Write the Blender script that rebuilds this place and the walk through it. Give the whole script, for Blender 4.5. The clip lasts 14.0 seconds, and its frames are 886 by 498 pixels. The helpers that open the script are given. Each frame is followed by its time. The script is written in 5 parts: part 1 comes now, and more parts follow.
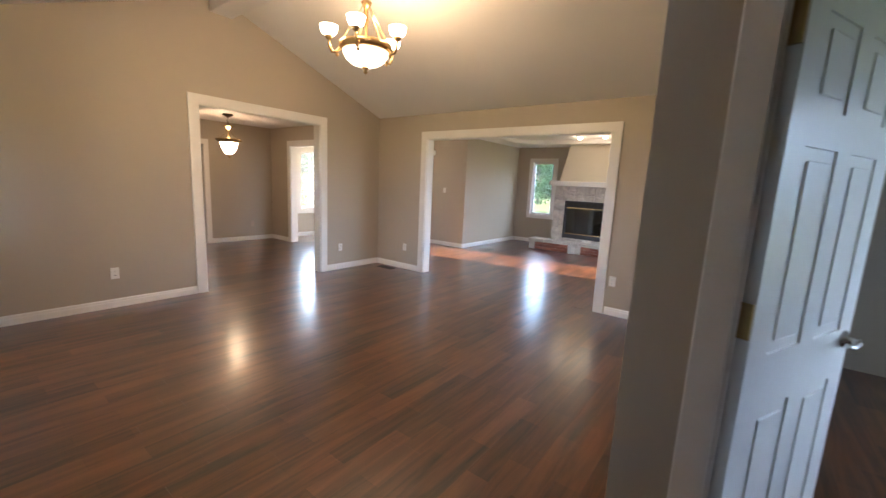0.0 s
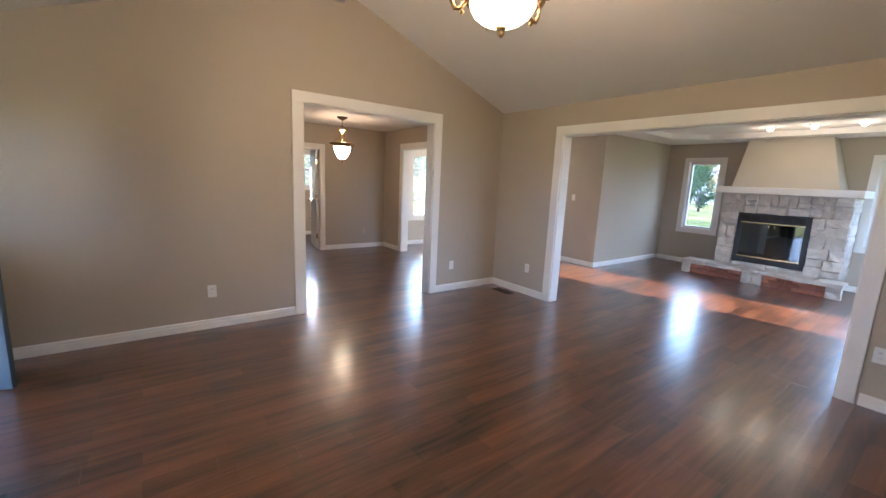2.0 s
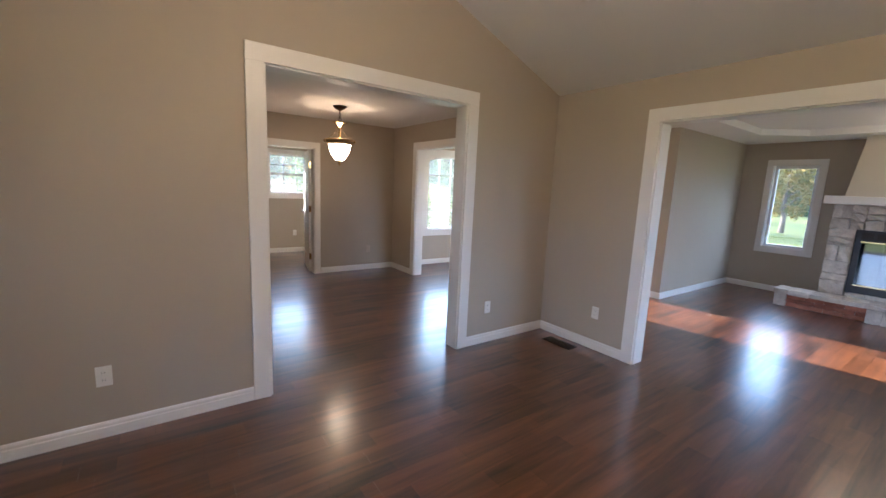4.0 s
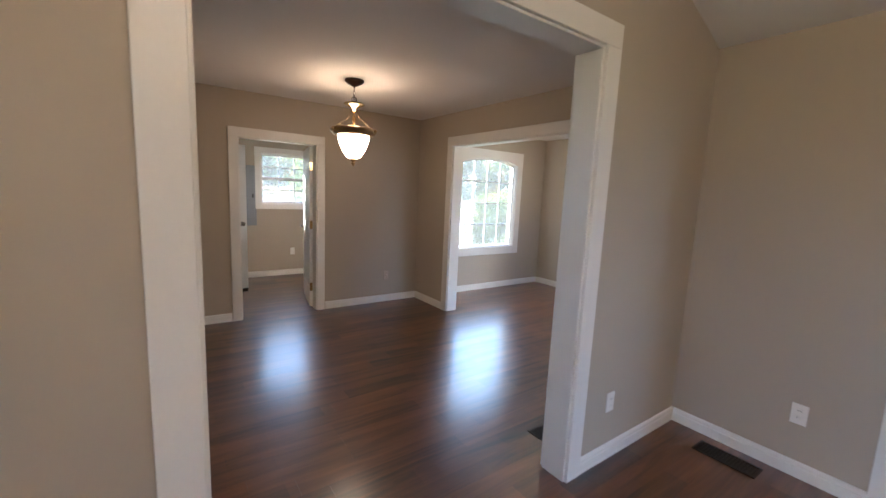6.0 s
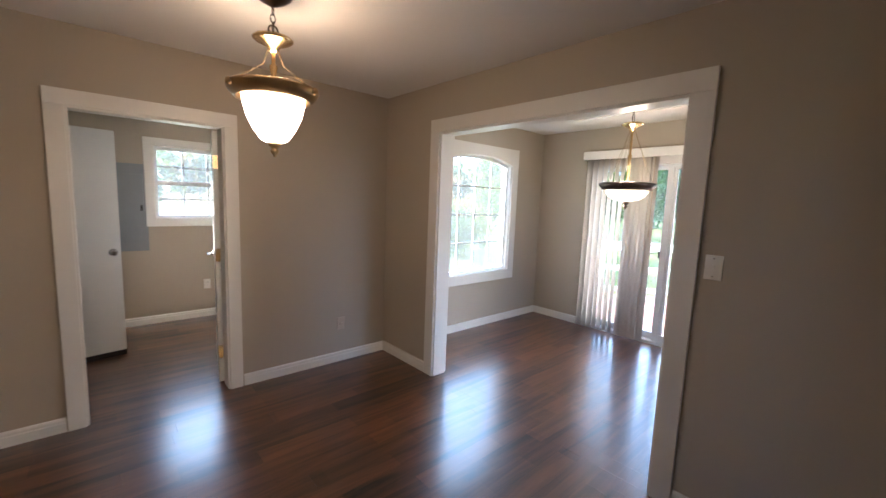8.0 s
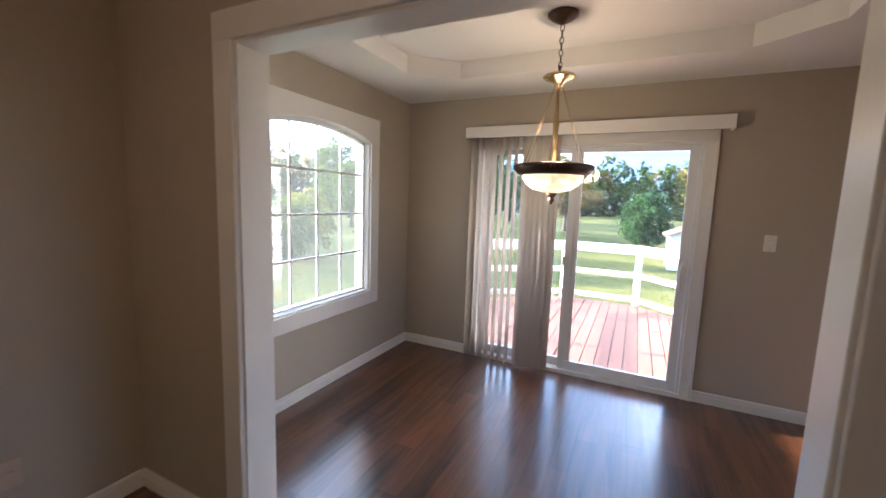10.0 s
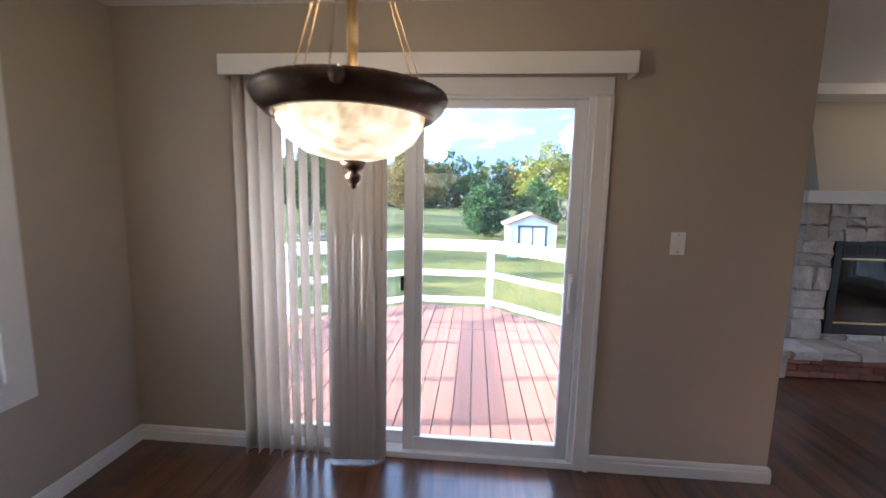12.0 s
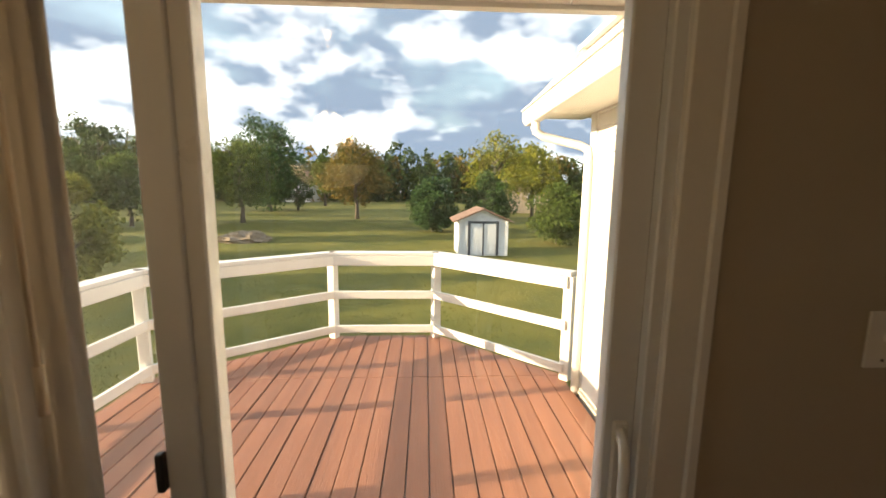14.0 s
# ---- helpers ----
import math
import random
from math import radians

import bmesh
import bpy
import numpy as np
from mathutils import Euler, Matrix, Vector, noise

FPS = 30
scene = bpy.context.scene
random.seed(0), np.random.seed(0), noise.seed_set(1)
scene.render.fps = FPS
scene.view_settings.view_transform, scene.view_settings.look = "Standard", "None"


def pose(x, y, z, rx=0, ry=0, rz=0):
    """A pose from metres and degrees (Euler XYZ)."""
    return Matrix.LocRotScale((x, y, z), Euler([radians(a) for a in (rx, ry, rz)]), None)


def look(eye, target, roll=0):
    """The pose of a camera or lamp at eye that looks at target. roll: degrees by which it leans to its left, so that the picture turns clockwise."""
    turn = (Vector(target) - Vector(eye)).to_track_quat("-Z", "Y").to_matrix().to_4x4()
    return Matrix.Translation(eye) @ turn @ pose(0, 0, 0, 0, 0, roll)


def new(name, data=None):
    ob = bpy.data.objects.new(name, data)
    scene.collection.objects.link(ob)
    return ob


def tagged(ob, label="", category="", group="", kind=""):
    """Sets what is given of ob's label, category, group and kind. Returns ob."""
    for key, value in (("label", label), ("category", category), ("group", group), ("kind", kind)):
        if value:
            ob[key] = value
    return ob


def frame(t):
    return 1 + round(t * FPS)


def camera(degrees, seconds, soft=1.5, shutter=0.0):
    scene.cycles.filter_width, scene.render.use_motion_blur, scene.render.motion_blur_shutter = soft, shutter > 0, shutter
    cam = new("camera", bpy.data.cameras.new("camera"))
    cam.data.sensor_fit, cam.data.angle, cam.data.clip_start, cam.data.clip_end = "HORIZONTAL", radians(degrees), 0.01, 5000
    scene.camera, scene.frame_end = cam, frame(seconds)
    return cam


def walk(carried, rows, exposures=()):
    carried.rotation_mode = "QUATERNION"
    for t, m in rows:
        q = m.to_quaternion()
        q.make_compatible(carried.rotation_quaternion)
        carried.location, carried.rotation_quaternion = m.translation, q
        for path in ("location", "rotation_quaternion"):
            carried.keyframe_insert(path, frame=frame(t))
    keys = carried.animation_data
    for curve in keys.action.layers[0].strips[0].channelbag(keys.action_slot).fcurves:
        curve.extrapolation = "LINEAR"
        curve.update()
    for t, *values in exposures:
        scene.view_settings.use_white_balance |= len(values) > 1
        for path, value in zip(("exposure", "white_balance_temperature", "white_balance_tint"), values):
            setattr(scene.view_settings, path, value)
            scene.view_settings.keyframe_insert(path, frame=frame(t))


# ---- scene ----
cam = camera(96.2, 14.0, shutter=0.3)
PATH = [
    (0, (-4.768, -5.085, 1.432), (-3.199, -3.888, 1.105), 2.7),
    (0.5, (-4.595, -4.943, 1.461), (-3.178, -3.573, 1.121), 2.6),
    (1, (-4.410, -4.765, 1.469), (-3.126, -3.268, 1.132), 2.6),
    (1.5, (-4.279, -4.486, 1.494), (-3.075, -2.927, 1.149), 2.7),
    (2, (-4.101, -4.176, 1.484), (-2.914, -2.602, 1.144), 2.6),
    (2.5, (-3.873, -3.862, 1.504), (-2.695, -2.282, 1.166), 2.6),
    (5, (-3.100, -1.952, 1.477), (-1.947, -0.344, 1.183), 2.6),
    (5.5, (-2.975, -1.552, 1.480), (-1.822, 0.056, 1.190), 2.6),
    (6, (-2.850, -1.160, 1.488), (-1.698, 0.450, 1.209), 2.6),
    (6.5, (-2.644, -0.763, 1.522), (-1.488, 0.844, 1.238), 2.3),
    (7, (-2.458, -0.379, 1.534), (-1.297, 1.227, 1.264), 2.1),
    (7.5, (-2.291, -0.027, 1.525), (-1.066, 1.533, 1.267), 2.1),
    (9.8, (-1.108, 1.309, 1.486), (0.638, 2.256, 1.253), 2.0),
    (10, (-0.978, 1.400, 1.495), (0.810, 2.263, 1.253), 2.0),
    (10.5, (-0.651, 1.510, 1.468), (1.231, 2.146, 1.236), 1.7),
    (11, (-0.282, 1.550, 1.466), (1.651, 2.009, 1.234), 1.6),
    (11.5, (0.093, 1.620, 1.472), (2.056, 1.919, 1.236), 1.5),
    (12, (0.471, 1.564, 1.476), (2.449, 1.718, 1.221), 1.2),
    (12.5, (0.870, 1.498, 1.490), (2.846, 1.561, 1.215), 0.9),
    (13, (1.234, 1.467, 1.495), (3.216, 1.460, 1.224), 1.1),
    (13.5, (1.571, 1.452, 1.534), (3.550, 1.371, 1.260), 0.3),
    (14, (1.848, 1.441, 1.552), (3.825, 1.348, 1.265), 0.6),
]
walk(cam, [(t, look(a, b, r)) for t, a, b, r in PATH],
     [(0, 4.45, 5600, 13), (2.7, 4.25, 4950, 12), (5, 3.97, 5000, 12), (7.5, 4.22, 4850, 11), (9.8, 3.45, 5200, 15),
      (11, 3.15, 5250, 17), (12, 3.15, 5000, 15), (12.6, 2.75, 4700, 9), (13.1, 2.1, 4750, 8), (13.5, 1.9, 6000, 11), (14, 1.75, 7800, 11)])

# ---- world and sun ----
SUN_WAY = Vector((-0.14, 1.0, 0.22)).normalized()
world = bpy.data.worlds.new("sky")
scene.world = world
world.use_nodes = True
wt = world.node_tree
wt.nodes.clear()
w_out = wt.nodes.new("ShaderNodeOutputWorld")
w_bg = wt.nodes.new("ShaderNodeBackground")
w_sky = wt.nodes.new("ShaderNodeTexSky")
w_sky.sky_type = 'NISHITA'
w_sky.sun_disc = False
w_sky.sun_elevation = math.asin(SUN_WAY.z)
w_sky.sun_rotation = math.atan2(SUN_WAY.x, SUN_WAY.y)
w_tc = wt.nodes.new("ShaderNodeTexCoord")
w_map = wt.nodes.new("ShaderNodeMapping")
w_map.inputs["Scale"].default_value = (1.0, 1.0, 2.1)
w_n = wt.nodes.new("ShaderNodeTexNoise")
w_n.inputs["Scale"].default_value = 2.6
w_n.inputs["Detail"].default_value = 9
w_n.inputs["Roughness"].default_value = 0.58
w_r = wt.nodes.new("ShaderNodeValToRGB")
w_r.color_ramp.elements[0].position = 0.28
w_r.color_ramp.elements[1].position = 0.45
w_n2 = wt.nodes.new("ShaderNodeTexNoise")
w_n2.inputs["Scale"].default_value = 5.5
w_n2.inputs["Detail"].default_value = 6
w_c = wt.nodes.new("ShaderNodeValToRGB")
w_c.color_ramp.elements[0].position = 0.44
w_c.color_ramp.elements[0].color = (0.95, 1.35, 2.1, 1)
w_c.color_ramp.elements[1].position = 0.66
w_c.color_ramp.elements[1].color = (7.0, 7.6, 8.4, 1)
w_mix = wt.nodes.new("ShaderNodeMixRGB")
wt.links.new(w_tc.outputs["Generated"], w_map.inputs["Vector"])
wt.links.new(w_map.outputs["Vector"], w_n.inputs["Vector"])
wt.links.new(w_map.outputs["Vector"], w_n2.inputs["Vector"])
wt.links.new(w_n.outputs["Fac"], w_r.inputs["Fac"])
wt.links.new(w_n2.outputs["Fac"], w_c.inputs["Fac"])
wt.links.new(w_r.outputs["Color"], w_mix.inputs["Fac"])
wt.links.new(w_sky.outputs["Color"], w_mix.inputs["Color1"])
wt.links.new(w_c.outputs["Color"], w_mix.inputs["Color2"])
wt.links.new(w_mix.outputs["Color"], w_bg.inputs["Color"])
w_bg.inputs["Strength"].default_value = 0.13
wt.links.new(w_bg.outputs["Background"], w_out.inputs["Surface"])
sun_data = bpy.data.lights.new("sun", 'SUN')
sun_data.energy = 5.0
sun_data.angle = radians(0.6)
sun_data.color = (1.0, 0.83, 0.62)
sun = new("sun", sun_data)
sun.matrix_world = look(SUN_WAY * 60, (0, 0, 0))
LAMP = 0.17

# ---- materials ----
def mat(name, base, rough=0.6, vary=0.12, scale=6.0, bump=0.05, bump_scale=60.0, metal=0.0, stretch=(1, 1, 1), spec=0.5,
        island=False, rand=0.0, sheen=0.0):
    """A painted or natural surface: base colour with broad and fine variation and fine relief."""
    m = bpy.data.materials.new(name)
    m.use_nodes = True
    t = m.node_tree
    b = t.nodes["Principled BSDF"]
    b.inputs["Roughness"].default_value = rough
    b.inputs["Metallic"].default_value = metal
    b.inputs["Specular IOR Level"].default_value = spec
    tc = t.nodes.new("ShaderNodeTexCoord")
    mp = t.nodes.new("ShaderNodeMapping")
    mp.inputs["Scale"].default_value = stretch
    t.links.new(tc.outputs["Object"], mp.inputs["Vector"])
    n1 = t.nodes.new("ShaderNodeTexNoise")
    n1.inputs["Scale"].default_value = scale
    n1.inputs["Detail"].default_value = 5
    t.links.new(mp.outputs["Vector"], n1.inputs["Vector"])
    n2 = t.nodes.new("ShaderNodeTexNoise")
    n2.inputs["Scale"].default_value = bump_scale
    n2.inputs["Detail"].default_value = 4
    t.links.new(mp.outputs["Vector"], n2.inputs["Vector"])
    val = t.nodes.new("ShaderNodeMath")
    val.operation = 'MULTIPLY_ADD'
    val.inputs[1].default_value = vary * 2
    val.inputs[2].default_value = 1 - vary
    t.links.new(n1.outputs["Fac"], val.inputs[0])
    fine = t.nodes.new("ShaderNodeMath")
    fine.operation = 'MULTIPLY_ADD'
    fine.inputs[1].default_value = vary
    fine.inputs[2].default_value = 1 - vary / 2
    t.links.new(n2.outputs["Fac"], fine.inputs[0])
    mul = t.nodes.new("ShaderNodeMath")
    mul.operation = 'MULTIPLY'
    t.links.new(val.outputs[0], mul.inputs[0])
    t.links.new(fine.outputs[0], mul.inputs[1])
    last = mul
    if rand:
        src = t.nodes.new("ShaderNodeNewGeometry").outputs["Random Per Island"] if island else t.nodes.new("ShaderNodeObjectInfo").outputs["Random"]
        rr = t.nodes.new("ShaderNodeMath")
        rr.operation = 'MULTIPLY_ADD'
        rr.inputs[1].default_value = rand * 2
        rr.inputs[2].default_value = 1 - rand
        t.links.new(src, rr.inputs[0])
        last = t.nodes.new("ShaderNodeMath")
        last.operation = 'MULTIPLY'
        t.links.new(mul.outputs[0], last.inputs[0])
        t.links.new(rr.outputs[0], last.inputs[1])
    sc = t.nodes.new("ShaderNodeVectorMath")
    sc.operation = 'SCALE'
    sc.inputs[0].default_value = base
    t.links.new(last.outputs[0], sc.inputs["Scale"])
    t.links.new(sc.outputs["Vector"], b.inputs["Base Color"])
    rn = t.nodes.new("ShaderNodeMath")
    rn.operation = 'MULTIPLY_ADD'
    rn.inputs[1].default_value = 0.18
    rn.inputs[2].default_value = max(0.02, rough - 0.09)
    t.links.new(n1.outputs["Fac"], rn.inputs[0])
    t.links.new(rn.outputs[0], b.inputs["Roughness"])
    if bump:
        bp = t.nodes.new("ShaderNodeBump")
        bp.inputs["Strength"].default_value = bump
        bp.inputs["Distance"].default_value = 0.01
        t.links.new(n2.outputs["Fac"], bp.inputs["Height"])
        t.links.new(bp.outputs["Normal"], b.inputs["Normal"])
    return m


def glass_mat(name, tint=(1, 1, 1), gain=1.0, veil=0.0):
    """Clear pane with a mirror gloss and an optional bluish film that scatters sunlight, standing in for glare."""
    m = bpy.data.materials.new(name)
    m.use_nodes = True
    t = m.node_tree
    t.nodes.clear()
    out = t.nodes.new("ShaderNodeOutputMaterial")
    tr = t.nodes.new("ShaderNodeBsdfTransparent")
    tr.inputs["Color"].default_value = (*tint, 1)
    gl = t.nodes.new("ShaderNodeBsdfGlossy")
    gl.inputs["Roughness"].default_value = 0.02
    fr = t.nodes.new("ShaderNodeLayerWeight")
    fr.inputs["Blend"].default_value = 0.5
    pw = t.nodes.new("ShaderNodeMath")
    pw.operation = 'POWER'
    pw.inputs[1].default_value = 5.0
    t.links.new(fr.outputs["Facing"], pw.inputs[0])
    k = t.nodes.new("ShaderNodeMath")
    k.operation = 'MULTIPLY_ADD'
    k.use_clamp = True
    k.inputs[1].default_value = 0.9
    k.inputs[2].default_value = 0.04 * gain
    t.links.new(pw.outputs[0], k.inputs[0])
    mx = t.nodes.new("ShaderNodeMixShader")
    t.links.new(k.outputs[0], mx.inputs["Fac"])
    t.links.new(tr.outputs[0], mx.inputs[1])
    t.links.new(gl.outputs[0], mx.inputs[2])
    last = mx
    if veil:
        film = t.nodes.new("ShaderNodeBsdfTranslucent")
        film.inputs["Color"].default_value = (0.86, 0.93, 1.0, 1)
        last = t.nodes.new("ShaderNodeMixShader")
        last.inputs["Fac"].default_value = veil
        t.links.new(mx.outputs[0], last.inputs[1])
        t.links.new(film.outputs[0], last.inputs[2])
    t.links.new(last.outputs[0], out.inputs["Surface"])
    return m


def glow_mat(name, color, strength, vein=0.0):
    """Lit alabaster lamp glass."""
    m = mat(name, (0.85, 0.78, 0.62), 0.35, 0.1, 14, 0.02)
    t = m.node_tree
    b = t.nodes["Principled BSDF"]
    b.inputs["Emission Color"].default_value = (*color, 1)
    b.inputs["Emission Strength"].default_value = strength * LAMP
    if vein:
        tc = t.nodes.new("ShaderNodeTexCoord")
        n = t.nodes.new("ShaderNodeTexNoise")
        n.inputs["Scale"].default_value = 9
        n.inputs["Detail"].default_value = 4
        n.inputs["Distortion"].default_value = 2.2
        t.links.new(tc.outputs["Object"], n.inputs["Vector"])
        r = t.nodes.new("ShaderNodeValToRGB")
        r.color_ramp.elements[0].position = 0.38
        r.color_ramp.elements[0].color = (color[0] * (1 - vein), color[1] * (1 - vein * 1.15), color[2] * (1 - vein * 1.4), 1)
        r.color_ramp.elements[1].position = 0.6
        r.color_ramp.elements[1].color = (*color, 1)
        t.links.new(n.outputs["Fac"], r.inputs["Fac"])
        t.links.new(r.outputs["Color"], b.inputs["Emission Color"])
    return m


def plank_mat():
    """Dark reddish laminate in short staves with grain along x."""
    m = bpy.data.materials.new("laminate")
    m.use_nodes = True
    t = m.node_tree
    b = t.nodes["Principled BSDF"]
    geo = t.nodes.new("ShaderNodeNewGeometry")
    info = t.nodes.new("ShaderNodeObjectInfo")
    br = t.nodes.new("ShaderNodeTexBrick")
    br.offset = 0.37
    br.offset_frequency = 2
    br.inputs["Scale"].default_value = 1.0
    br.inputs["Brick Width"].default_value = 0.6
    br.inputs["Row Height"].default_value = 0.125
    br.inputs["Mortar Size"].default_value = 0.0006
    br.inputs["Color1"].default_value = (0.24, 0.24, 0.24, 1)
    br.inputs["Color2"].default_value = (1, 1, 1, 1)
    br.inputs["Mortar"].default_value = (0.15, 0.15, 0.15, 1)
    t.links.new(geo.outputs["Position"], br.inputs["Vector"])
    mp = t.nodes.new("ShaderNodeMapping")
    mp.inputs["Scale"].default_value = (0.8, 10, 10)
    t.links.new(geo.outputs["Position"], mp.inputs["Vector"])
    n = t.nodes.new("ShaderNodeTexNoise")
    n.inputs["Scale"].default_value = 1.6
    n.inputs["Detail"].default_value = 6
    n.inputs["Roughness"].default_value = 0.6
    n.inputs["Distortion"].default_value = 0.7
    t.links.new(mp.outputs["Vector"], n.inputs["Vector"])
    ramp = t.nodes.new("ShaderNodeValToRGB")
    ramp.color_ramp.elements[0].position = 0.3
    ramp.color_ramp.elements[0].color = (0.007, 0.0024, 0.0012, 1)
    ramp.color_ramp.elements[1].position = 0.78
    ramp.color_ramp.elements[1].color = (0.21, 0.075, 0.027, 1)
    add = t.nodes.new("ShaderNodeMath")
    add.operation = 'MULTIPLY_ADD'
    add.inputs[1].default_value = 0.24
    add.inputs[2].default_value = -0.03
    t.links.new(br.outputs["Color"], add.inputs[0])
    add2 = t.nodes.new("ShaderNodeMath")
    add2.operation = 'MULTIPLY_ADD'
    add2.inputs[1].default_value = 0.74
    t.links.new(n.outputs["Fac"], add2.inputs[0])
    t.links.new(add.outputs[0], add2.inputs[2])
    r2 = t.nodes.new("ShaderNodeMath")
    r2.operation = 'MULTIPLY_ADD'
    r2.inputs[1].default_value = 0.06
    t.links.new(info.outputs["Random"], r2.inputs[0])
    t.links.new(add2.outputs[0], r2.inputs[2])
    t.links.new(r2.outputs[0], ramp.inputs["Fac"])
    t.links.new(ramp.outputs["Color"], b.inputs["Base Color"])
    n2 = t.nodes.new("ShaderNodeTexNoise")
    n2.inputs["Scale"].default_value = 3.0
    t.links.new(geo.outputs["Position"], n2.inputs["Vector"])
    rr = t.nodes.new("ShaderNodeMath")
    rr.operation = 'MULTIPLY_ADD'
    rr.inputs[1].default_value = 0.05
    rr.inputs[2].default_value = 0.32
    t.links.new(n2.outputs["Fac"], rr.inputs[0])
    t.links.new(rr.outputs[0], b.inputs["Roughness"])
    b.inputs["Specular IOR Level"].default_value = 0.5
    b.inputs["Coat Weight"].default_value = 1.0
    b.inputs["Coat Roughness"].default_value = 0.2
    b.inputs["Coat IOR"].default_value = 1.62
    return m


def grass_mat():
    m = mat("lawn", (0.13, 0.155, 0.04), 0.9, 0.3, 0.22, 0.5, 9.0, spec=0.2)
    t = m.node_tree
    b = t.nodes["Principled BSDF"]
    tc = t.nodes.new("ShaderNodeTexCoord")
    n = t.nodes.new("ShaderNodeTexNoise")
    n.inputs["Scale"].default_value = 0.5
    n.inputs["Detail"].default_value = 10
    n.inputs["Roughness"].default_value = 0.7
    t.links.new(tc.outputs["Object"], n.inputs["Vector"])
    r = t.nodes.new("ShaderNodeValToRGB")
    r.color_ramp.elements[0].position = 0.32
    r.color_ramp.elements[0].color = (0.05, 0.075, 0.014, 1)
    r.color_ramp.elements[1].position = 0.68
    r.color_ramp.elements[1].color = (0.19, 0.165, 0.035, 1)
    t.links.new(n.outputs["Fac"], r.inputs["Fac"])
    t.links.new(r.outputs["Color"], b.inputs["Base Color"])
    return m


def leaf_mat(name, base, warm):
    m = bpy.data.materials.new(name)
    m.use_nodes = True
    t = m.node_tree
    b = t.nodes["Principled BSDF"]
    b.inputs["Roughness"].default_value = 0.75
    b.inputs["Specular IOR Level"].default_value = 0.12
    g = t.nodes.new("ShaderNodeNewGeometry")
    r = t.nodes.new("ShaderNodeValToRGB")
    r.color_ramp.elements[0].color = (*base, 1)
    r.color_ramp.elements[1].color = (*warm, 1)
    t.links.new(g.outputs["Random Per Island"], r.inputs["Fac"])
    t.links.new(r.outputs["Color"], b.inputs["Base Color"])
    tl = t.nodes.new("ShaderNodeBsdfTranslucent")
    t.links.new(r.outputs["Color"], tl.inputs["Color"])
    mx = t.nodes.new("ShaderNodeMixShader")
    mx.inputs["Fac"].default_value = 0.35
    t.links.new(b.outputs[0], mx.inputs[1])
    t.links.new(tl.outputs[0], mx.inputs[2])
    t.links.new(mx.outputs[0], t.nodes["Material Output"].inputs["Surface"])
    return m


def vane_mat():
    m = mat("vane_fabric", (0.82, 0.77, 0.70), 0.7, 0.06, 3, 0.08, 180, stretch=(1, 1, 0.1))
    t = m.node_tree
    b = t.nodes["Principled BSDF"]
    tl = t.nodes.new("ShaderNodeBsdfTranslucent")
    tl.inputs["Color"].default_value = (0.85, 0.78, 0.70, 1)
    mx = t.nodes.new("ShaderNodeMixShader")
    mx.inputs["Fac"].default_value = 0.22
    t.links.new(b.outputs[0], mx.inputs[1])
    t.links.new(tl.outputs[0], mx.inputs[2])
    t.links.new(mx.outputs[0], t.nodes["Material Output"].inputs["Surface"])
    return m


PAINT = mat("greige_wall_paint", (0.45, 0.388, 0.302), 0.55, 0.04, 1.2, 0.06, 220, spec=0.35)
CEIL = mat("ceiling_paint", (0.78, 0.75, 0.71), 0.85, 0.04, 2.0, 0.12, 140)
TRIM = mat("white_trim_paint", (0.78, 0.755, 0.71), 0.35, 0.04, 3, 0.03, 90)
DOORW = mat("white_door_paint", (0.78, 0.78, 0.76), 0.32, 0.03, 3, 0.02, 120)
VINYL = mat("white_vinyl", (0.80, 0.81, 0.82), 0.3, 0.03, 4, 0.01, 120)
PLANK = plank_mat()
SUB = mat("subfloor", (0.03, 0.015, 0.01), 0.6)
BRASS = mat("antique_brass", (0.42, 0.29, 0.13), 0.32, 0.2, 20, 0.05, 90, metal=1.0)
AGED = mat("aged_brass_wire", (0.24, 0.17, 0.085), 0.4, 0.15, 20, 0.03, 90, metal=1.0)
GOLD = mat("polished_brass", (0.75, 0.58, 0.30), 0.22, 0.1, 20, 0.02, 90, metal=1.0)
BRONZE = mat("dark_bronze", (0.10, 0.065, 0.045), 0.36, 0.25, 30, 0.1, 90, metal=0.7)
NICKEL = mat("satin_nickel", (0.62, 0.60, 0.57), 0.25, 0.06, 30, 0.02, 120, metal=1.0)
STEEL = mat("stainless_steel", (0.34, 0.35, 0.37), 0.33, 0.08, 4, 0.04, 60, metal=1.0, stretch=(1, 1, 12))
BLACK = mat("black_metal", (0.012, 0.012, 0.013), 0.4, 0.2, 20, 0.05)
SOOT = mat("sooty_firebox", (0.05, 0.046, 0.042), 0.9, 0.4, 9, 0.3, 40)
BLUE = mat("slate_blue_paint", (0.055, 0.092, 0.135), 0.4, 0.06, 5, 0.03, 90)
PLATE = mat("white_plastic", (0.80, 0.78, 0.73), 0.35, 0.03, 6, 0.0)
PLATE_TAN = mat("beige_plate", (0.52, 0.43, 0.33), 0.4, 0.1, 20, 0.0)
SLOT = mat("dark_slot", (0.014, 0.012, 0.010), 0.7)
VENT = mat("brown_register", (0.022, 0.013, 0.009), 0.6, 0.15, 20, 0.05)
GREY = mat("grey_enamel", (0.25, 0.27, 0.29), 0.45, 0.06, 8, 0.02)
VANE = vane_mat()
# the last value is the film that whitens the view like veiling glare
GLASS = glass_mat("window_glass", (0.97, 0.99, 0.98), 1.6, 0.013)
FGLASS = glass_mat("smoked_glass", (0.55, 0.56, 0.55), 2.5)
